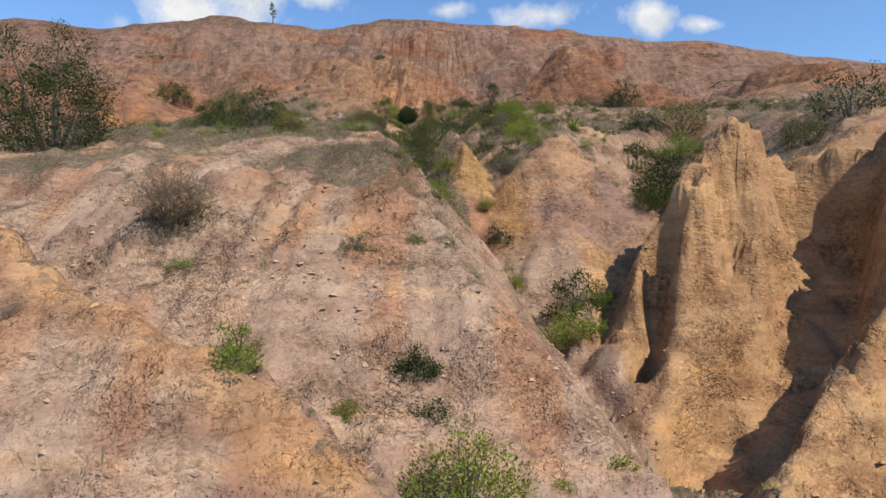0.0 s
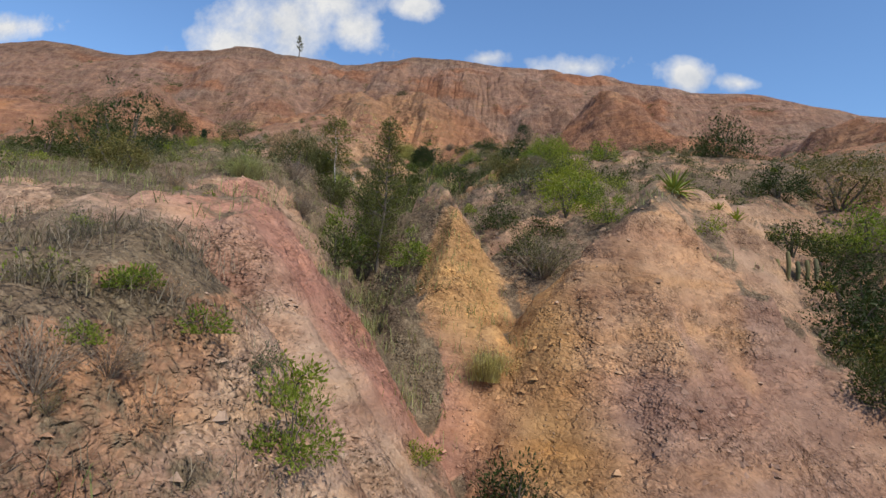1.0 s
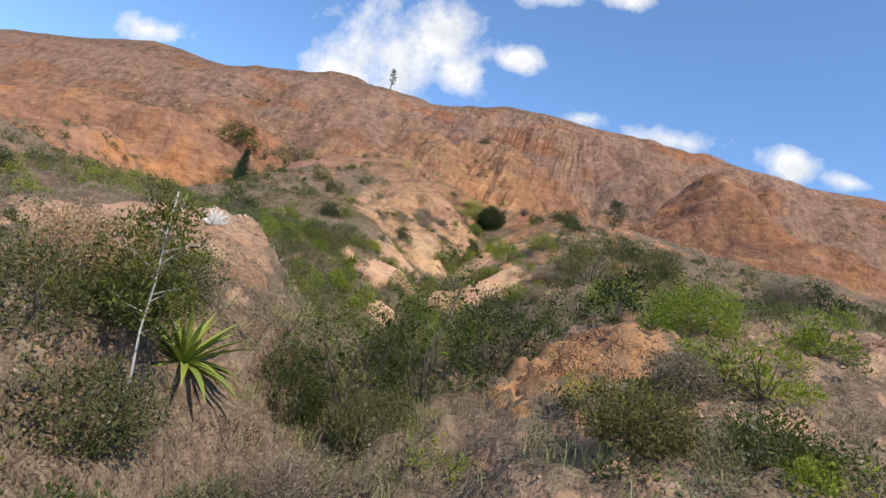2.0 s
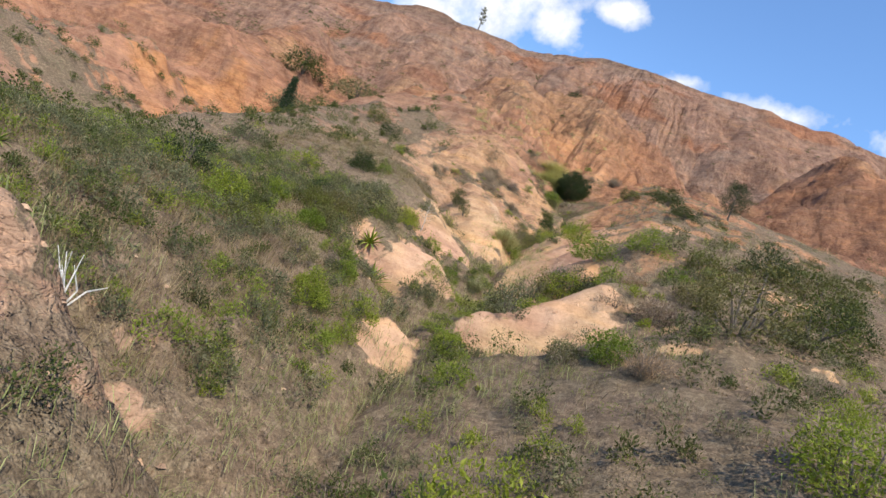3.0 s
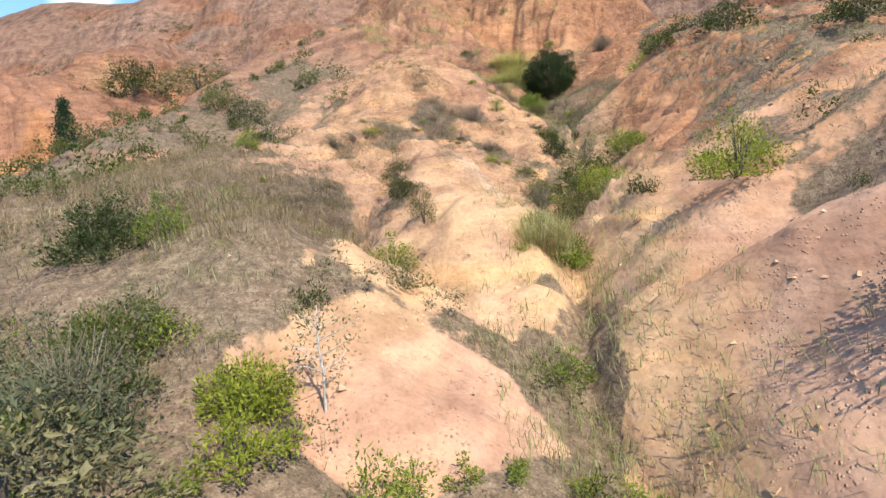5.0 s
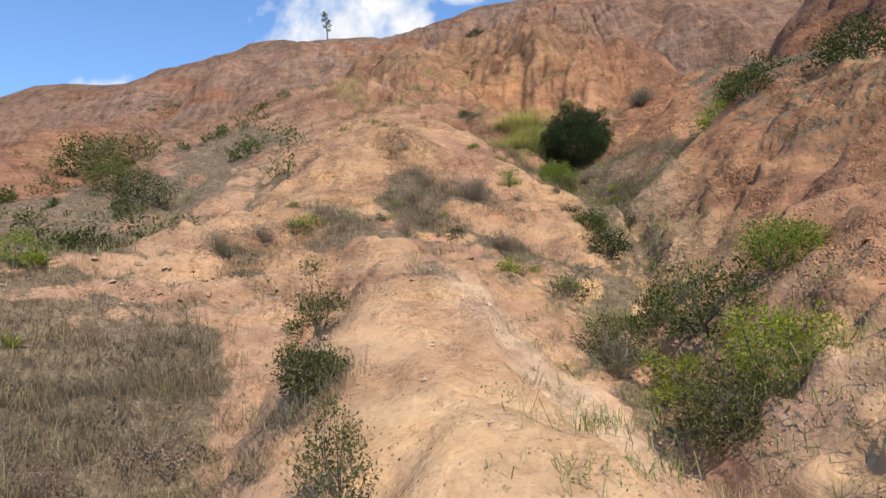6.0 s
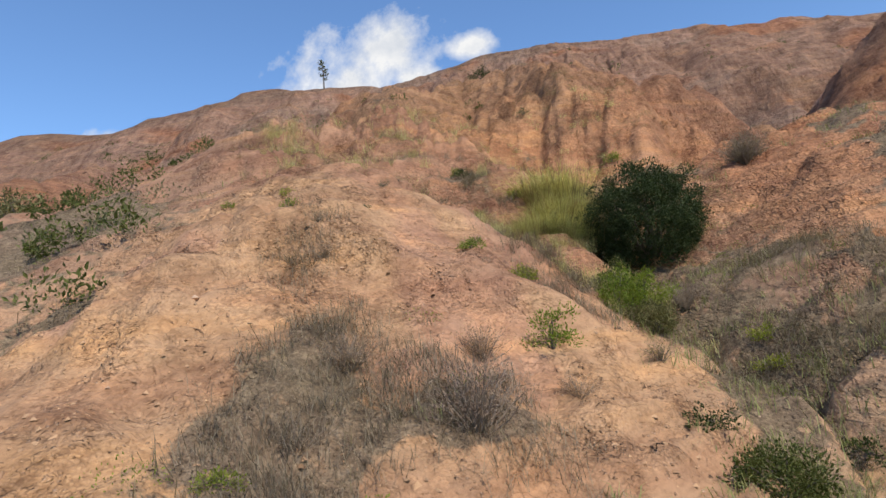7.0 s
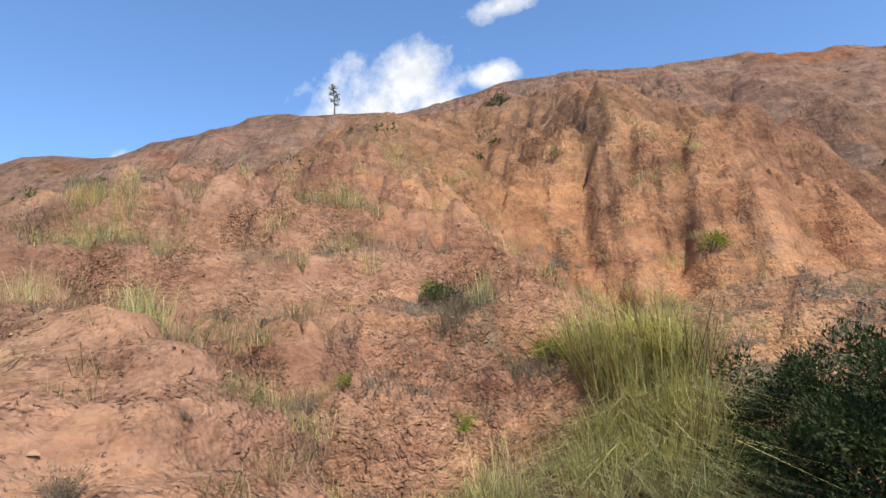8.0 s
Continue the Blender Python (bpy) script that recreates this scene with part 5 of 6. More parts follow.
# ---- agaves: rosettes of stiff leaves
def sword(length, width, droop, material, name):
    """One stiff pointed leaf with a channel along it, rising from its root."""
    v, f, rows = [], [], 7
    for n in range(rows):
        u = n / (rows - 1)
        w = width * (0.55 + 1.1 * u - 1.65 * u**2.2) if n < rows - 1 else 0.004
        z, y = length * (u - 0.12 * droop * u * u), -length * 0.42 * droop * u * u
        v += [(-w / 2, y + 0.22 * w, z), (0, y - 0.12 * w, z), (w / 2, y + 0.22 * w, z)]
        if n:
            a, b = 3 * (n - 1), 3 * n
            f += [(a, a + 1, b + 1, b), (a + 1, a + 2, b + 2, b + 1)]
    return raw_mesh(name, v, f, material, True)


SWORD = sword(1.0, 0.13, 0.35, AGAVE_LEAF, "leaf")
# agave leaf again in brighter yellow: sunlight on the upper agaves, put into the colour
SWORD_LIT = sword(1.0, 0.13, 0.35, LEAF["yellow"], "leaf")
SWORD_LOW = sword(1.0, 0.13, 1.0, AGAVE_LEAF, "leaf")
SHARP = sword(1.0, 0.17, 0.3, LEAF["yellow"], "leaf")


def rosette(name, x, y, width, label, blades, upright, old):
    z = float(ground_z(x, y)[0])
    root = new(name)
    root.matrix_basis = Matrix.Translation((x, y, z - 0.04)) @ Matrix.Scale(width * 0.55, 4)
    for n in range(blades):
        lean = 8 + 82 * (n / blades) ** (0.8 if not old else 0.65) * upright
        ob = new("leaf", ((SWORD_LIT if y > 50 else SWORD) if lean < 62 else SWORD_LOW) if old else SHARP)
        ob.parent = root
        ob.matrix_basis = Matrix.Rotation(radians(137.5 * n + rng.uniform(-9, 9)), 4, "Z") @ Matrix.Rotation(radians(lean), 4, "X") @ Matrix.Scale(rng.uniform(0.82, 1.08), 4)
    return tagged(root, label, "agave", "agaves on the slope" if old else "small aloes among the grass")


for x, y, width in AGAVES:
    rosette("agave", x, y, width, "large green agave rosette with stiff pointed leaves", 44, 1.0, True)
for x, y, width in ALOES:
    rosette("aloe", x, y, width, "small yellow-green aloe with fleshy leaves among grass", 16, 0.75, False)


# ---- tussocks of tall grass
def blades_at(spots, heights, per, width, arch, spread):
    """Bent grass blades in tufts: verts and faces."""
    n = len(spots) * per
    base = np.repeat(spots, per, 0) + np.concatenate([rng.normal(0, spread, (n, 2)), np.zeros((n, 1))], 1)
    h = np.repeat(heights, per) * rng.uniform(0.55, 1.15, n)
    a = rng.uniform(0, 2 * math.pi, n)
    lean = arch * rng.uniform(0.1, 1.0, n)
    way = np.stack([np.cos(a), np.sin(a), 0 * a], 1)
    side = np.stack([-np.sin(a), np.cos(a), 0 * a], 1) * (width * rng.uniform(0.6, 1.3, n))[:, None]
    up = np.array((0, 0, 1.0))
    mid = base + way * (h * lean * 0.35)[:, None] + up * (h * 0.62)[:, None]
    tip = base + way * (h * lean)[:, None] + up * (h * (1 - 0.35 * lean))[:, None]
    v = np.stack([base - side, base + side, mid + side * 0.8, mid - side * 0.8, tip], 1).reshape(-1, 3)
    k = 5 * np.arange(n)[:, None]
    f = np.concatenate([k + [0, 1, 2, 3]], 0).tolist() + (k + [3, 2, 4]).tolist()
    return v, f


def tussock():
    root = new("pampas_grass")
    v, f = blades_at(np.zeros((26, 3)) + np.concatenate([rng.normal(0, 0.16, (26, 2)), np.zeros((26, 1))], 1), rng.uniform(0.6, 1.1, 26), 44, 0.0042, 1.6, 0.11)
    part("tuft", raw_mesh("tuft", v, f, PAMPAS_BLADE), root)
    v, f = blades_at(np.concatenate([rng.normal(0, 0.16, (24, 2)), np.zeros((24, 1))], 1), rng.uniform(0.5, 1.05, 24), 22, 0.0042, 1.7, 0.13)
    part("dead_tuft", raw_mesh("dead_tuft", v, f, GRASS_DRY), root, "dry straw-coloured blades")
    return root


grass_kinds = [tussock(), tussock()]
for n, (x, y, width) in enumerate(PAMPAS):
    put(grass_kinds[n % 2], x, y, width * 1.05, sink=0.22 * width, label="tall pale green tussock of arching pampas grass", category="grass", group="tussocks in the gully", tall=rng.uniform(1.0, 1.25))
for ob in grass_kinds:
    for o in (*ob.children_recursive, ob):
        bpy.data.objects.remove(o)


# ---- trees
def tree(name, x, y, high, crown, label, leaf_kind, leaf, count, clumps, bark=BARK, bare=0.25, cone=False, thick=0.035):
    """A tapered trunk, limbs, and leaves in clumps at their ends."""
    z = float(ground_z(x, y)[0])
    root = new(name)
    root.matrix_basis = Matrix.Translation((x, y, z - 0.1))
    bend = rng.normal(0, 0.03 * high, (6, 3)) * np.array((1, 1, 0))
    spine = np.array([(0, 0, high * u) for u in np.linspace(0, 0.96, 6)]) + np.cumsum(bend, 0) * 0.4
    spine[0] = 0
    v, f = tube(spine, np.linspace(thick * high, 0.004 * high, 6) * 0.7, 7)
    part("trunk", raw_mesh("trunk", v, f, bark, True), root)
    spots, outs = [], []
    per = count // clumps
    for n in range(clumps):
        u = bare + (1 - bare) * (n + rng.uniform(0, 1)) / clumps
        start = np.array([np.interp(u * 0.9, np.linspace(0, 0.96, 6), spine[:, c]) for c in range(3)])
        reach = crown * ((1.05 - u) if cone else math.sin(math.pi * (0.18 + 0.74 * (u - bare) / (1 - bare)))) * rng.uniform(0.55, 1.1)
        a = 2.4 * n + rng.uniform(-0.5, 0.5)
        end = start + np.array((reach * math.cos(a), reach * math.sin(a), reach * (0.1 if cone else 0.45)))
        if n % 2 == 0 or clumps < 24:
            pv, pf = tube([start, (start + end) / 2 + rng.normal(0, 0.03, 3), end], (0.28 * thick * high, 0.18 * thick * high, 0.06 * thick * high), 4)
            part("limb", raw_mesh("limb", pv, pf, bark), root)
        d = unit(rng.normal(size=(per, 3)))
        rad = crown * rng.uniform(0.22, 0.40)
        spots.append(start + (end - start) * rng.uniform(0.45, 1.05, (per, 1)) + d * rad * rng.uniform(0.1, 1, (per, 1)) ** 0.6)
        outs.append(unit(d + np.array((0, 0, 0.5))))
    v, f = leaves(np.concatenate(spots), np.concatenate(outs), leaf, 0.4)
    part("crown", raw_mesh("crown", v, f, LEAF[leaf_kind]), root)
    return tagged(root, label, "tree")


tree("young_tree", -1.15, 28.5, 4.5, 0.68, "slender young tree with dark leaves in a gully", "mid", 0.055, 9000, 100, bare=0.1, thick=0.014)
tree("young_tree", -1.7, 30.3, 2.5, 0.8, "slender young tree with dark leaves in a gully", "mid", 0.05, 5000, 60, bare=0.08, thick=0.018)
tree("conifer", -37.6, 87.8, 4.6, 1.2, "small dark conifer standing alone on the slope", "needle", 0.14, 5200, 60, bare=0.06, cone=True)
tree("broadleaf_tree", 5.3, 93.2, 3.9, 1.35, "dark round-crowned tree on the slope", "deep", 0.075, 9000, 44, bare=0.22)
tree("conifer", 65.7, 165.5, 6.0, 1.5, "small dark conifer standing alone on the slope", "needle", 0.3, 1800, 34, bare=0.08, cone=True)
ridge_y = 217.0
tree("ridge_tree", -72.5, ridge_y, 8.5, 1.6, "thin half-bare tree on the skyline ridge", "grey", 0.45, 420, 16, bare=0.3)
tree("young_tree", -4.0, 33.7, 3.3, 0.8, "pale-stemmed sapling with thin drooping leaves", "mid", 0.075, 2600, 26, PALE_BARK, 0.40, thick=0.009)
tree("young_tree", -11.2, 65.6, 1.6, 0.6, "pale-stemmed sapling with few leaves", "grey", 0.06, 400, 14, PALE_BARK, 0.3, thick=0.022)


def broad_bush(x, y, width, high, kind, label, clumps=80, per=80, leaf=0.11):
    """A broad rounded bush: many leaf clumps over a dome, down to the ground."""
    z = float(ground_z(x, y)[0])
    root = new("bush")
    root.matrix_basis = Matrix.Translation((x, y, z - 0.17 * high))
    lobe = rng.uniform(0, 6.28, 3)
    stems, spots, outs, mids, sizes = [], [], [], [], []
    for n in range(clumps):
        a, u = 2.4 * n, (n + 0.5) / clumps
        t = math.acos(1 - 1.8 * u)
        c = np.array((math.sin(t) * math.cos(a) * width / 2, math.sin(t) * math.sin(a) * width / 2, high * (0.48 + 0.48 * math.cos(t)))) * rng.uniform(0.68, 1.0) * (0.92 + 0.10 * math.sin(3 * a + lobe[0]) + 0.08 * math.sin(5 * a + 4 * t + lobe[1]))
        if n % 6 == 0:
            stems.append(tube([(0, 0, -0.2), c * 0.5 + rng.normal(0, 0.1, 3), c * 0.9], (0.02 * width, 0.012 * width, 0.006 * width), 5))
        d = unit(rng.normal(size=(per, 3)))
        rad = rng.uniform(0.8, 1.45) * width / clumps**0.5
        mids.append(c)
        sizes.append(rad * 0.66)
        spots.append(c + d * rad * rng.uniform(0.5, 1.1, (per, 1)))
        outs.append(unit(d + 0.5 * unit(c - np.array((0, 0, high * 0.3)))))
    v, f = joined(stems)
    part("branchwork", raw_mesh("branchwork", v, f, BARK), root)
    spots = np.concatenate(spots)
    spots[:, 2] = np.maximum(spots[:, 2], 0.02)
    part("foliage", foliage_mesh("foliage", leaves(spots, np.concatenate(outs), leaf, 0.4, 0.8), clumps_of(np.array(mids), np.array(sizes)), LEAF[kind]), root)
    return tagged(root, label, "bush")


broad_bush(-9.6, 102.2, 4.1, 3.9, "deep", "broad rounded dark green bush filling the gully head", 210, 330, 0.075)
broad_bush(-17.9, 23.2, 5.6, 7.4, "dark", "tall loose leafy bush on the grassy rim", 100, 230, 0.10)
for x, y, width, high, kind in BUSHES:
    broad_bush(x, y, width, high, kind, {"green": "broad leafy green bush on the slope", "dark": "broad dense dark green bush on the slope", "mid": "broad leafy mid-green bush in the gully", "olive": "broad olive-green bush on the slope", "grey": "broad grey-green half-dry bush on the slope", "dry": "broad withered brown bush on the slope"}[kind], int(30 + 11 * width), 170 if 34 < y < 43 else 70, 0.052 if 34 < y < 43 else 0.065)

# ---- bleached dead wood on the knoll
def dead_shrub(x, y, count, low, long_):
    root = new("dead_shrub")
    root.matrix_basis = Matrix.Translation((x, y, float(ground_z(x, y)[0])))
    twigs = []
    for n in range(count):
        a, lean = rng.uniform(0, 6.28), rng.uniform(0.2, low)
        tip = np.array((math.sin(lean) * math.cos(a), math.sin(lean) * math.sin(a), math.cos(lean))) * rng.uniform(0.5, 1.0) * long_
        twigs.append(tube([(0, 0, -0.03), tip * 0.5 + rng.normal(0, 0.05, 3), tip], (0.022, 0.014, 0.006), 4))
    part("branchwork", raw_mesh("branchwork", *joined(twigs), DEAD_WOOD), root)
    return tagged(root, "bleached dead shrub with pale tangled twigs", "dead shrub")


def pole(name, foot, tip, thick, label):
    """A thin bare stem, lying or leaning."""
    root = new(name)
    z0, z1 = (float(ground_z(*p[:2])[0]) + p[2] for p in (foot, tip))
    root.matrix_basis = Matrix.Translation((foot[0], foot[1], z0))
    end = np.array((tip[0] - foot[0], tip[1] - foot[1], z1 - z0))
    v, f = tube([np.zeros(3), end * 0.5 + np.array((0.02, 0.03, 0.05)), end], (thick, thick * 0.8, thick * 0.5), 6)
    part("stem", raw_mesh("stem", v, f, DEAD_WOOD), root)
    return tagged(root, label, "dead stem")


dead_shrub(-8.4, 41.3, 60, 1.35, 0.62)
dead_shrub(-7.9, 43.8, 12, 0.8, 1.0)
pole("fallen_stem", (-8.3, 42.5, 0.08), (-6.8, 43.6, 0.08), 0.03, "thin bleached stem lying fallen in the grass")
pole("leaning_stalk", (10.9, 25.2, 0.3), (12.0, 25.5, 0.9), 0.010, "pale dead flower stalk leaning over dark bushes")

# ---- pale columnar cacti beside the pink cone
cactus = new("cactus")
cactus.matrix_basis = Matrix.Translation((10.1, 29.9, float(ground_z(10.1, 29.9)[0])))
for n in range(5):
    at = np.array((-0.45 + 0.23 * n, rng.uniform(-0.15, 0.15), -0.05))
    high = rng.uniform(0.5, 0.85)
    v, f = tube([at, at + np.array((0.02, 0, high * 0.5)), at + np.array((0.0, 0.02, high * 0.93)), at + np.array((0, 0.02, high))], (0.05, 0.06, 0.055, 0.02), 8)
    part("column", raw_mesh("column", v, f, LEAF["grey"], True), cactus)
tagged(cactus, "cluster of pale grey-green columnar cacti", "cactus")


# ---------------------------------------------------------------- stuff that nobody could count
def scattered(n, x0, x1, y0, y1, want):
    """Places on the ground, picked where want(x, y, cover, slope) is high."""
    x, y = rng.uniform(x0, x1, n), rng.uniform(y0, y1, n)
    clear = np.min([np.hypot(x - ax, y - ay + 0.3) - 0.5 * w for ax, ay, w in AGAVES], 0) > 0.35
    keep = clear & (rng.uniform(0, 1, n) < want(x, y, grid_value(COVER, x, y), grid_value(SLOPE, x, y)))
    x, y = x[keep], y[keep]
    return np.stack([x, y, ground_z(x, y)], 1)


def near_way(x, y):
    """Thins out with distance from the line that the valley takes."""
    mid = np.interp(y, [0, 20, 40, 60, 80, 110], [1, 1.5, -2, -7.5, -11, -13])
    return 1 - 0.8 * step(6, 20, np.abs(x - mid))


spots = scattered(22000, -26, 15, 4, 112, lambda x, y, c, s: np.clip(1.5 * c - 0.25, 0.0, 1) * near_way(x, y) * (1 - step(0.8, 1.4, s)))
v, f = blades_at(spots, 0.10 + 0.28 * rng.uniform(0, 1, len(spots)) ** 1.6, 7, 0.0045, 1.9, 0.20)
tagged(new("dry_grass", raw_mesh("dry_grass", v, f, GRASS_DRY)), "straw-coloured dry grass in loose tufts", "grass", kind="stuff")


def lush(x, y, c, s):
    bed = np.minimum(along(GULLIES[3][0] + GULLIES[4][0][1:], x, y)[0], along(GULLIES[1][0] + GULLIES[2][0][1:], x, y)[0])
    return np.clip(0.9 * (1 - step(0.8, 3.0, bed)) + (0.35 + 0.4 * step(34, 40, y) * (1 - step(70, 78, y))) * c * step(-0.1, 0.25, fbm(x / 5, y / 5, 2, 91)), 0, 1) * near_way(x, y)


spots = scattered(34000, -26, 15, 8, 112, lush)
v, f = blades_at(spots, rng.uniform(0.2, 0.5, len(spots)), 10, 0.006, 1.7, 0.18)
tagged(new("green_grass", raw_mesh("green_grass", v, f, GRASS_GREEN)), "pale green grass along the gully beds", "grass", kind="stuff")


def low_plants(name, spots, sizes, per, leaf, material, label):
    """Low cushions of leaves, each no more than a hand or two high."""
    n = len(spots)
    d = unit(rng.normal(size=(n, per, 3)))
    d[..., 2] = np.abs(d[..., 2]) * 0.8
    c = spots[:, None] + d * (sizes[:, None] * rng.uniform(0.25, 1.0, (n, per)) ** 0.5)[..., None]
    v, f = leaves(c.reshape(-1, 3), d.reshape(-1, 3) + np.array((0, 0, 0.4)), leaf, 0.42)
    return tagged(new(name, raw_mesh(name, v, f, material)), label, "low plants", kind="stuff")


spots = scattered(3400, -26, 15, 4, 112, lambda x, y, c, s: np.clip(0.10 + 0.5 * c, 0, 1) * near_way(x, y) * (1 - 0.6 * step(0.9, 1.5, s)))
low_plants("dry_scrub", spots, rng.uniform(0.08, 0.34, len(spots)), 64, 0.036, LEAF["dry"], "small grey-brown withered cushions on the clay")
spots = scattered(2600, -26, 15, 4, 112, lambda x, y, c, s: np.clip(0.05 + 0.6 * c, 0, 1) * near_way(x, y) * (1 - step(0.9, 1.5, s)))
low_plants("green_scrub", spots, rng.uniform(0.12, 0.45, len(spots)), 80, 0.036, LEAF["green"], "low green leafy scrub between the grass")


def scrub_mass(name, spots, sizes, heads, per, leaf, material, label):
    """Untold low bushes that run into each other: leaf clumps over a dome."""
    n = len(spots)
    a, r = rng.uniform(0, 6.28, (n, heads)), 0.40 * np.sqrt(rng.uniform(0.02, 1, (n, heads)))
    top = np.stack([r * np.cos(a), r * np.sin(a), 0.62 * (1 - 3.2 * r**2) * rng.uniform(0.2, 1.0, (n, heads))], -1)
    d = unit(rng.normal(size=(n, heads, per, 3)))
    c = top[:, :, None] + d * (0.20 * rng.uniform(0.5, 1.1, (n, heads, per, 1)))
    c[..., 2] = np.maximum(c[..., 2], 0.01)
    c = spots[:, None, None] + c * sizes[:, None, None, None]
    core = clumps_of((spots[:, None] + top * sizes[:, None, None]).reshape(-1, 3), np.repeat(sizes * 0.16, heads), 7)
    both = foliage_mesh(name, leaves(c.reshape(-1, 3), d.reshape(-1, 3) + np.array((0, 0, 0.5)), leaf * 1.15, 0.42), core, material)
    return tagged(new(name, both), label, "scrub", kind="stuff")


def wild(x, y, c, s):
    return np.clip(1.3 * c - 0.15, 0, 1) * (1 - step(0.9, 1.4, s)) * (1 - step(68, 78, y)) * (0.35 + 0.65 * near_way(x, y))


spots = scattered(440, -26, 16, 26, 80, wild)
scrub_mass("grey_scrub", spots, rng.uniform(0.5, 1.5, len(spots)), 9, 30, 0.046, LEAF["grey"], "grey-green scrub bushes grown into each other")
spots = scattered(700, -26, 16, 26, 80, lambda x, y, c, s: wild(x, y, c, s) * step(-0.15, 0.25, fbm(x / 6, y / 6, 2, 92)))
scrub_mass("green_bushes", spots, rng.uniform(0.4, 1.2, len(spots)), 9, 36, 0.046, LEAF["green"], "fresh green low bushes among dry grass")
spots = scattered(560, -26, 16, 26, 80, lambda x, y, c, s: wild(x, y, c, s) * step(-0.15, 0.25, fbm(x / 6, y / 6, 2, 93)))
scrub_mass("dark_bushes", spots, rng.uniform(0.5, 1.4, len(spots)), 9, 34, 0.046, LEAF["mid"], "dark green low bushes among dry grass")
spots = scattered(5000, -26, 16, 14, 112, lambda x, y, c, s: np.clip(1.25 * c - 0.2, 0, 1) * near_way(x, y) * (1 - step(0.9, 1.4, s)))
x, y = rng.uniform(-4, 0.6, 110), rng.uniform(16.8, 19.8, 110)
spots = np.concatenate([spots, np.stack([x, y, ground_z(x, y) - 0.05], 1)])
heights = rng.uniform(0.18, 0.5, len(spots))
for px, py, r in WITHERED:
    n = int(48 * r * r) + 8
    x, y = px + rng.normal(0, 0.5 * r, n), py + rng.normal(0, 0.5 * r, n)
    spots = np.concatenate([spots, np.stack([x, y, ground_z(x, y) - 0.03], 1)])
    heights = np.concatenate([heights, rng.uniform(0.25, 0.62, n)])
v, f = blades_at(spots, heights * 0.85, 24, 0.0038, 1.9, 0.17)
tagged(new("withered_tufts", raw_mesh("withered_tufts", v, f, LEAF["dry"])), "withered grey-brown twiggy tufts among dry grass", "scrub", kind="stuff")


def sward(x, y, c, s):
    return np.clip(1.5 * c - 0.25, 0, 1) * (1 - step(0.9, 1.4, s))


spots = np.concatenate([scattered(4200, -21, -7, 44, 62, sward), scattered(2600, -24, -13, 68, 84, sward)])
v, f = blades_at(spots, rng.uniform(0.2, 0.55, len(spots)), 11, 0.0046, 1.6, 0.14)
tagged(new("long_grass", raw_mesh("long_grass", v, f, GRASS_DRY)), "long straw-coloured grass on the gully bank", "grass", kind="stuff")


def bank(x, y, c, s):
    return np.clip(1.4 * c - 0.1, 0, 1) * (1 - step(0.9, 1.4, s))


for name, number, kind, label in (("bank_grey_scrub", 300, "grey", "grey-green scrub close together on the gully bank"), ("bank_green_scrub", 190, "green", "yellow-green leafy scrub on the gully bank"), ("bank_dark_scrub", 120, "mid", "darker green scrub on the gully bank")):
    spots = scattered(number, -21, -7, 44, 66, bank)
    scrub_mass(name, spots, rng.uniform(0.45, 1.25, len(spots)), 9, 26, 0.048, LEAF[kind], label)
spots = scattered(900, -24, -6, 97, 120, lambda x, y, c, s: 0.35 + 0.4 * step(0.0, 0.3, fbm(x / 4, y / 4, 2, 94)))
v, f = blades_at(spots, rng.uniform(0.2, 0.5, len(spots)), 34, 0.0032, 2.0, 0.14)
tagged(new("crag_grass", raw_mesh("crag_grass", v, f, GRASS_DRY)), "dry grass tufts rooted in the red crag", "grass", kind="stuff")


def by_the_crag(x, y, c, s):
    """Along the side gully below the crag and in streaks up its face."""
    d = np.minimum(along([(-9.6, 97.5, 0), (-13.3, 99.8, 0), (-16, 100.9, 0), (-19, 101.3, 0), (-22.5, 102.4, 0)], x, y)[0], along([(-17.4, 101.5, 0), (-18.6, 104.5, 0), (-19.5, 107.5, 0)], x, y)[0] + 0.5)
    return 0.9 * (1 - step(0.7, 2.3, d)) * step(-0.25, 0.2, fbm(x / 1.6, y / 1.6, 2, 36)) + 0.08 * step(101, 104, y)


spots = scattered(1900, -24, -9, 96.5, 118, by_the_crag)
v, f = blades_at(spots, rng.uniform(0.3, 0.8, len(spots)), 44, 0.0034, 1.5, 0.13)
tagged(new("tall_grass", raw_mesh("tall_grass", v, f, PAMPAS_BLADE)), "tall pale grass tufts below the red crag", "grass", kind="stuff")
spots = scattered(2400, -24, -9, 96.5, 116, by_the_crag)
v, f = blades_at(spots, rng.uniform(0.2, 0.55, len(spots)), 40, 0.0036, 1.9, 0.16)
tagged(new("withered_scrub", raw_mesh("withered_scrub", v, f, LEAF["dry"])), "grey-brown withered scrub below the red crag", "scrub", kind="stuff")
spots = scattered(400, -62, -20, 48, 112, lambda x, y, c, s: np.clip(0.25 + 0.8 * c + 0.9 * fbm(x / 9, y / 9, 2, 98), 0, 1))
scrub_mass("valley_scrub", spots, rng.uniform(0.8, 2.2, len(spots)), 7, 22, 0.12, LEAF["mid"], "green scrub along the western valley")
spots = scattered(330, 0, 24, 34, 86, lambda x, y, c, s: np.clip(0.2 + 0.8 * c + 0.7 * fbm(x / 6, y / 6, 2, 99), 0, 1) * (1 - step(0.9, 1.4, s)))
scrub_mass("slope_scrub", spots, rng.uniform(0.6, 1.7, len(spots)), 7, 22, 0.08, LEAF["olive"], "olive-green scrub on the eastern slope")
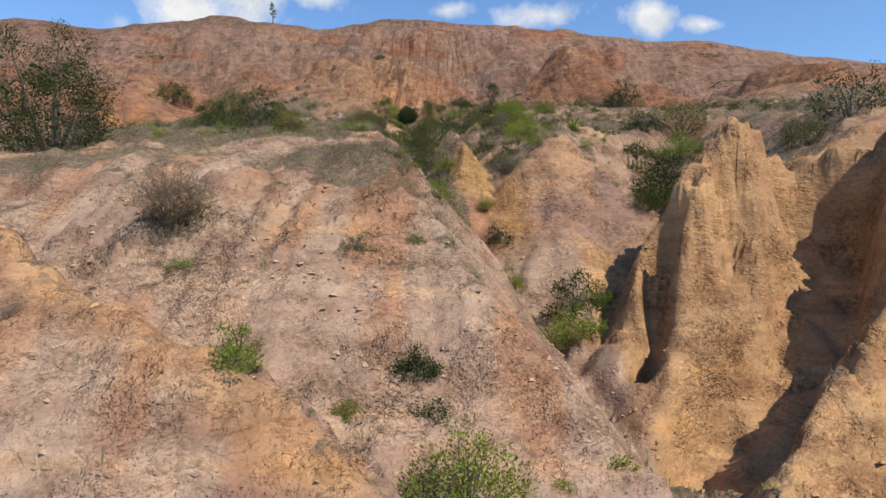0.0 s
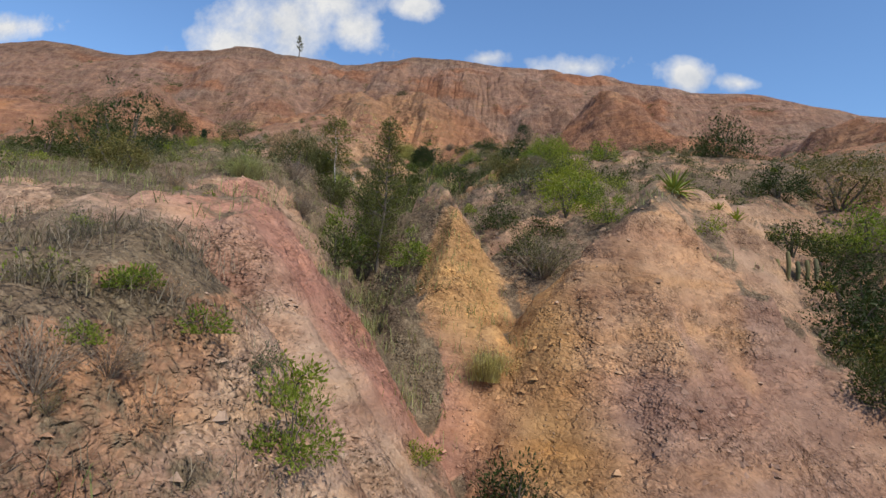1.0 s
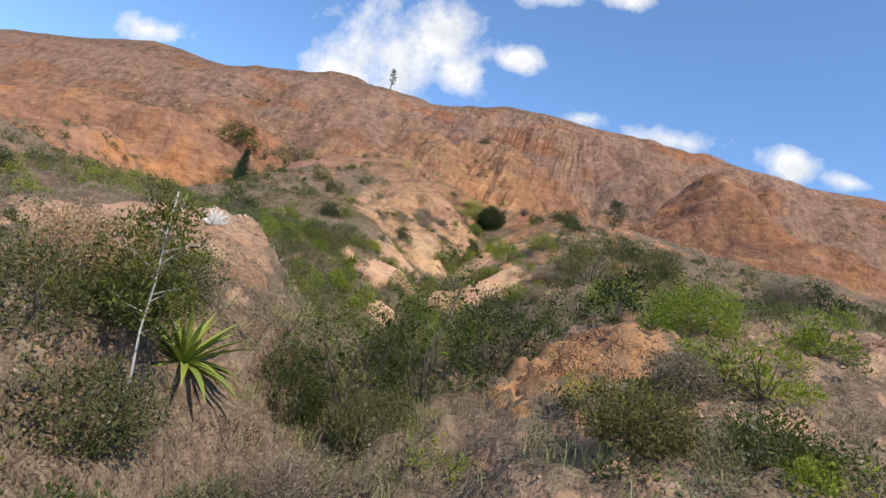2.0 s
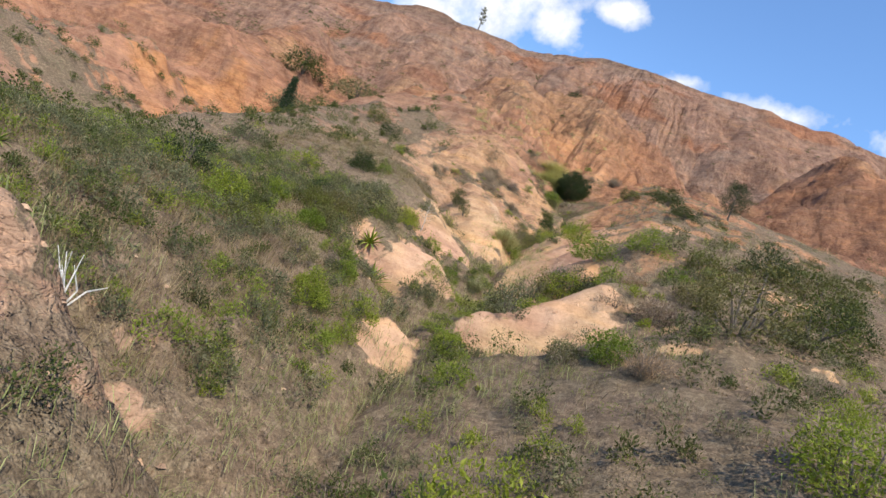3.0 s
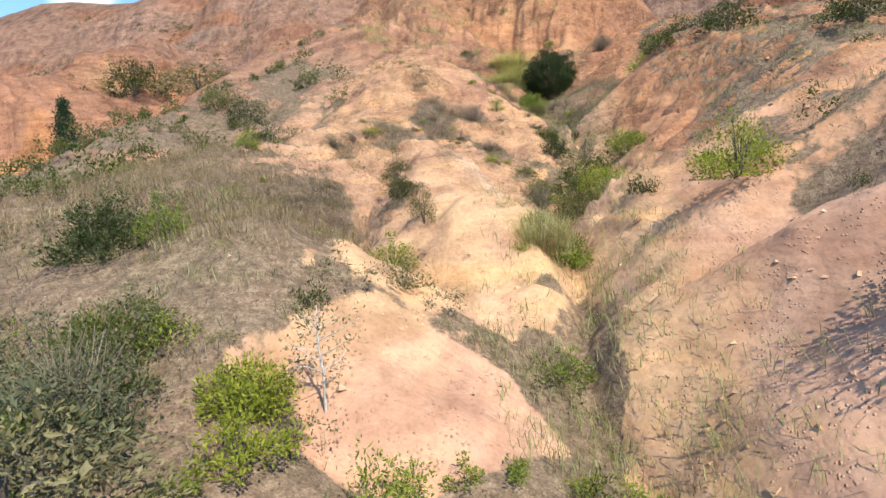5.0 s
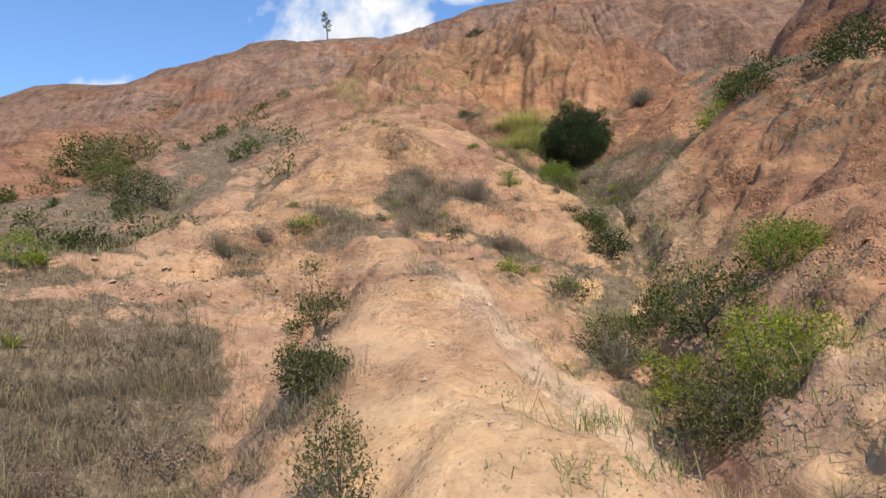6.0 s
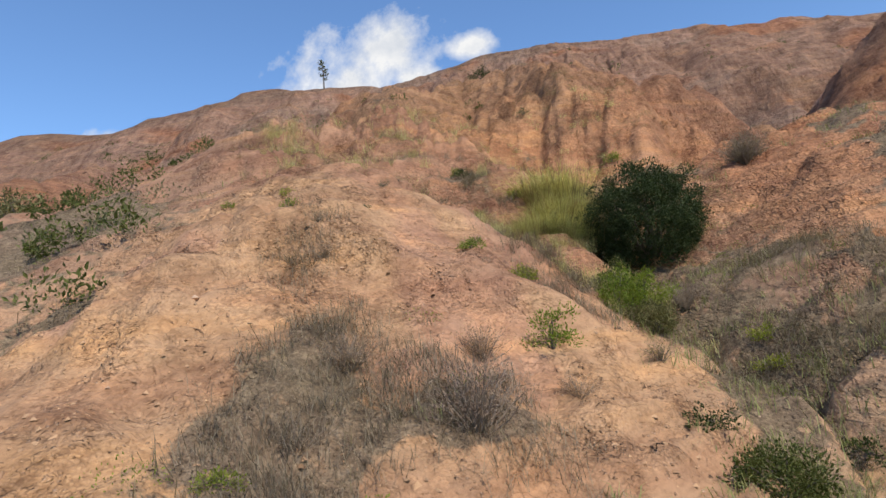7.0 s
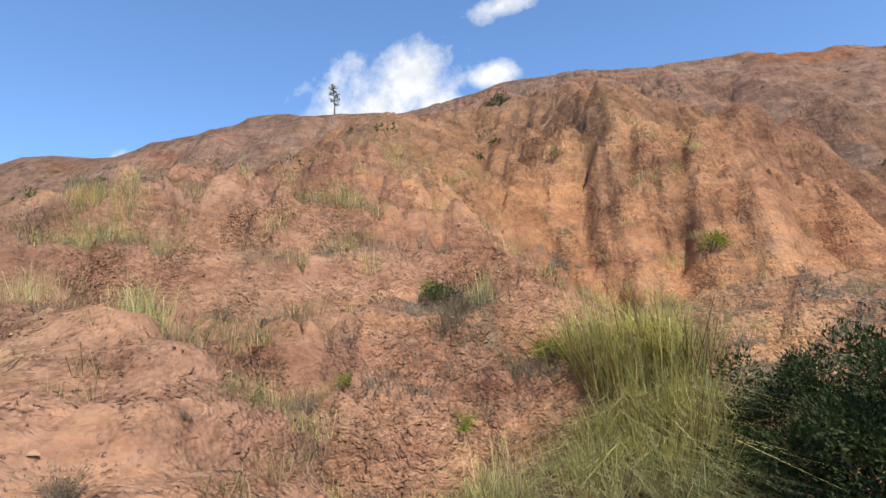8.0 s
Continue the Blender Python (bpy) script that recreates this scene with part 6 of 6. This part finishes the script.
spots = scattered(15000, -150, 90, 120, 205, lambda x, y, c, s: step(18, 120, grid_value(FLOW, x, y)) * step(-0.15, 0.3, fbm(x / 25, y / 12, 3, 95)) + 0.02)
low_plants("far_scrub", spots, rng.uniform(0.5, 1.5, len(spots)), 44, 0.22, LEAF["mid"], "dark scrub in patches on the upper hill")
spots = scattered(900, -75, 50, 20, 112, lambda x, y, c, s: np.where((x < -24) | (x > 12), np.clip(0.2 + 0.9 * c, 0, 1), 0))
low_plants("side_scrub", spots, rng.uniform(0.4, 1.2, len(spots)), 110, 0.10, LEAF["grey"], "grey-green scrub on the outer slopes")


def stones(spots, sizes):
    ball_v = np.array([(0, 0, 1), (0.9, 0, 0.25), (0.28, 0.85, 0.25), (-0.72, 0.52, 0.25), (-0.72, -0.52, 0.25), (0.28, -0.85, 0.25), (0, 0, -0.5)])
    ball_f = [(0, 1, 2), (0, 2, 3), (0, 3, 4), (0, 4, 5), (0, 5, 1), (6, 2, 1), (6, 3, 2), (6, 4, 3), (6, 5, 4), (6, 1, 5)]
    n = len(spots)
    a = rng.uniform(0, 6.28, n)
    turned = np.stack([ball_v[None, :, 0] * np.cos(a)[:, None] - ball_v[None, :, 1] * np.sin(a)[:, None],
                       ball_v[None, :, 0] * np.sin(a)[:, None] + ball_v[None, :, 1] * np.cos(a)[:, None], np.tile(ball_v[None, :, 2], (n, 1))], -1)
    shape = rng.uniform(0.6, 1.3, (n, 1, 3)) * np.array((1, 1, 0.7))
    v = spots[:, None] + (turned + rng.normal(0, 0.12, turned.shape)) * shape * sizes[:, None, None]
    f = (7 * np.arange(n)[:, None, None] + np.array(ball_f)[None]).reshape(-1, 3)
    return raw_mesh("stones", v.reshape(-1, 3), f, STONE)


def clods(spots, sizes):
    """Broken crumbs of clay: low uneven wedges."""
    shape = np.array([(-1, -0.7, -0.3), (1, -0.6, -0.3), (0.9, 0.7, -0.3), (-0.9, 0.6, -0.3), (-0.4, 0.0, 0.38), (0.5, 0.1, 0.30)])
    faces = [(0, 1, 5, 4), (2, 3, 4, 5), (1, 2, 5), (3, 0, 4)]
    n = len(spots)
    a = rng.uniform(0, 6.28, (n, 1))
    p = shape[None] + rng.normal(0, 0.2, (n, 6, 3))
    p = np.stack([p[..., 0] * np.cos(a) - p[..., 1] * np.sin(a), p[..., 0] * np.sin(a) + p[..., 1] * np.cos(a), p[..., 2]], -1)
    v = (spots[:, None] + p * sizes[:, None, None]).reshape(-1, 3)
    return raw_mesh("clods", v, [tuple(6 * i + q for q in face) for i in range(n) for face in faces], CLOD)


spots = scattered(9000, -24, 14, 3, 112, lambda x, y, c, s: np.clip(0.55 - 0.4 * c, 0, 1) * near_way(x, y) * step(-0.2, 0.3, fbm(x / 2.5, y / 2.5, 2, 97)))
tagged(new("stones", stones(spots, 0.02 + 0.06 * rng.uniform(0, 1, len(spots)) ** 3)), "loose brown and pale clay stones", "stones", kind="stuff")
def with_soil(me, spots, per):
    """Gives each piece the soil colour of its place."""
    col = np.concatenate([soil_at(spots[:, 0], spots[:, 1], spots[:, 2]), np.ones((len(spots), 1))], 1)
    me.attributes.new("soil", "FLOAT_COLOR", "POINT").data.foreach_set("color", np.repeat(col, per, 0).ravel().astype(np.float32))
    return me


def crumbly(x, y, c, s):
    return np.clip(0.85 - 0.8 * c, 0.03, 1) * near_way(x, y) * (1 - 0.85 * worn_at(x, y)) * (0.6 + 0.4 * step(24, 30, y)) * (0.06 + 0.94 * step(0.0, 0.3, fbm(x / 1.8, y / 2.6, 3, 60)))


spots = scattered(190000, -26, 13, 3, 112, crumbly)
sizes = 0.018 + (0.085 - 0.045 * step(80, 90, spots[:, 1])) * rng.uniform(0, 1, len(spots)) ** 2.8
tagged(new("clods", with_soil(clods(spots, sizes), spots, 6)), "broken crumbs of ochre clay strewn over the slopes", "clods", kind="stuff")
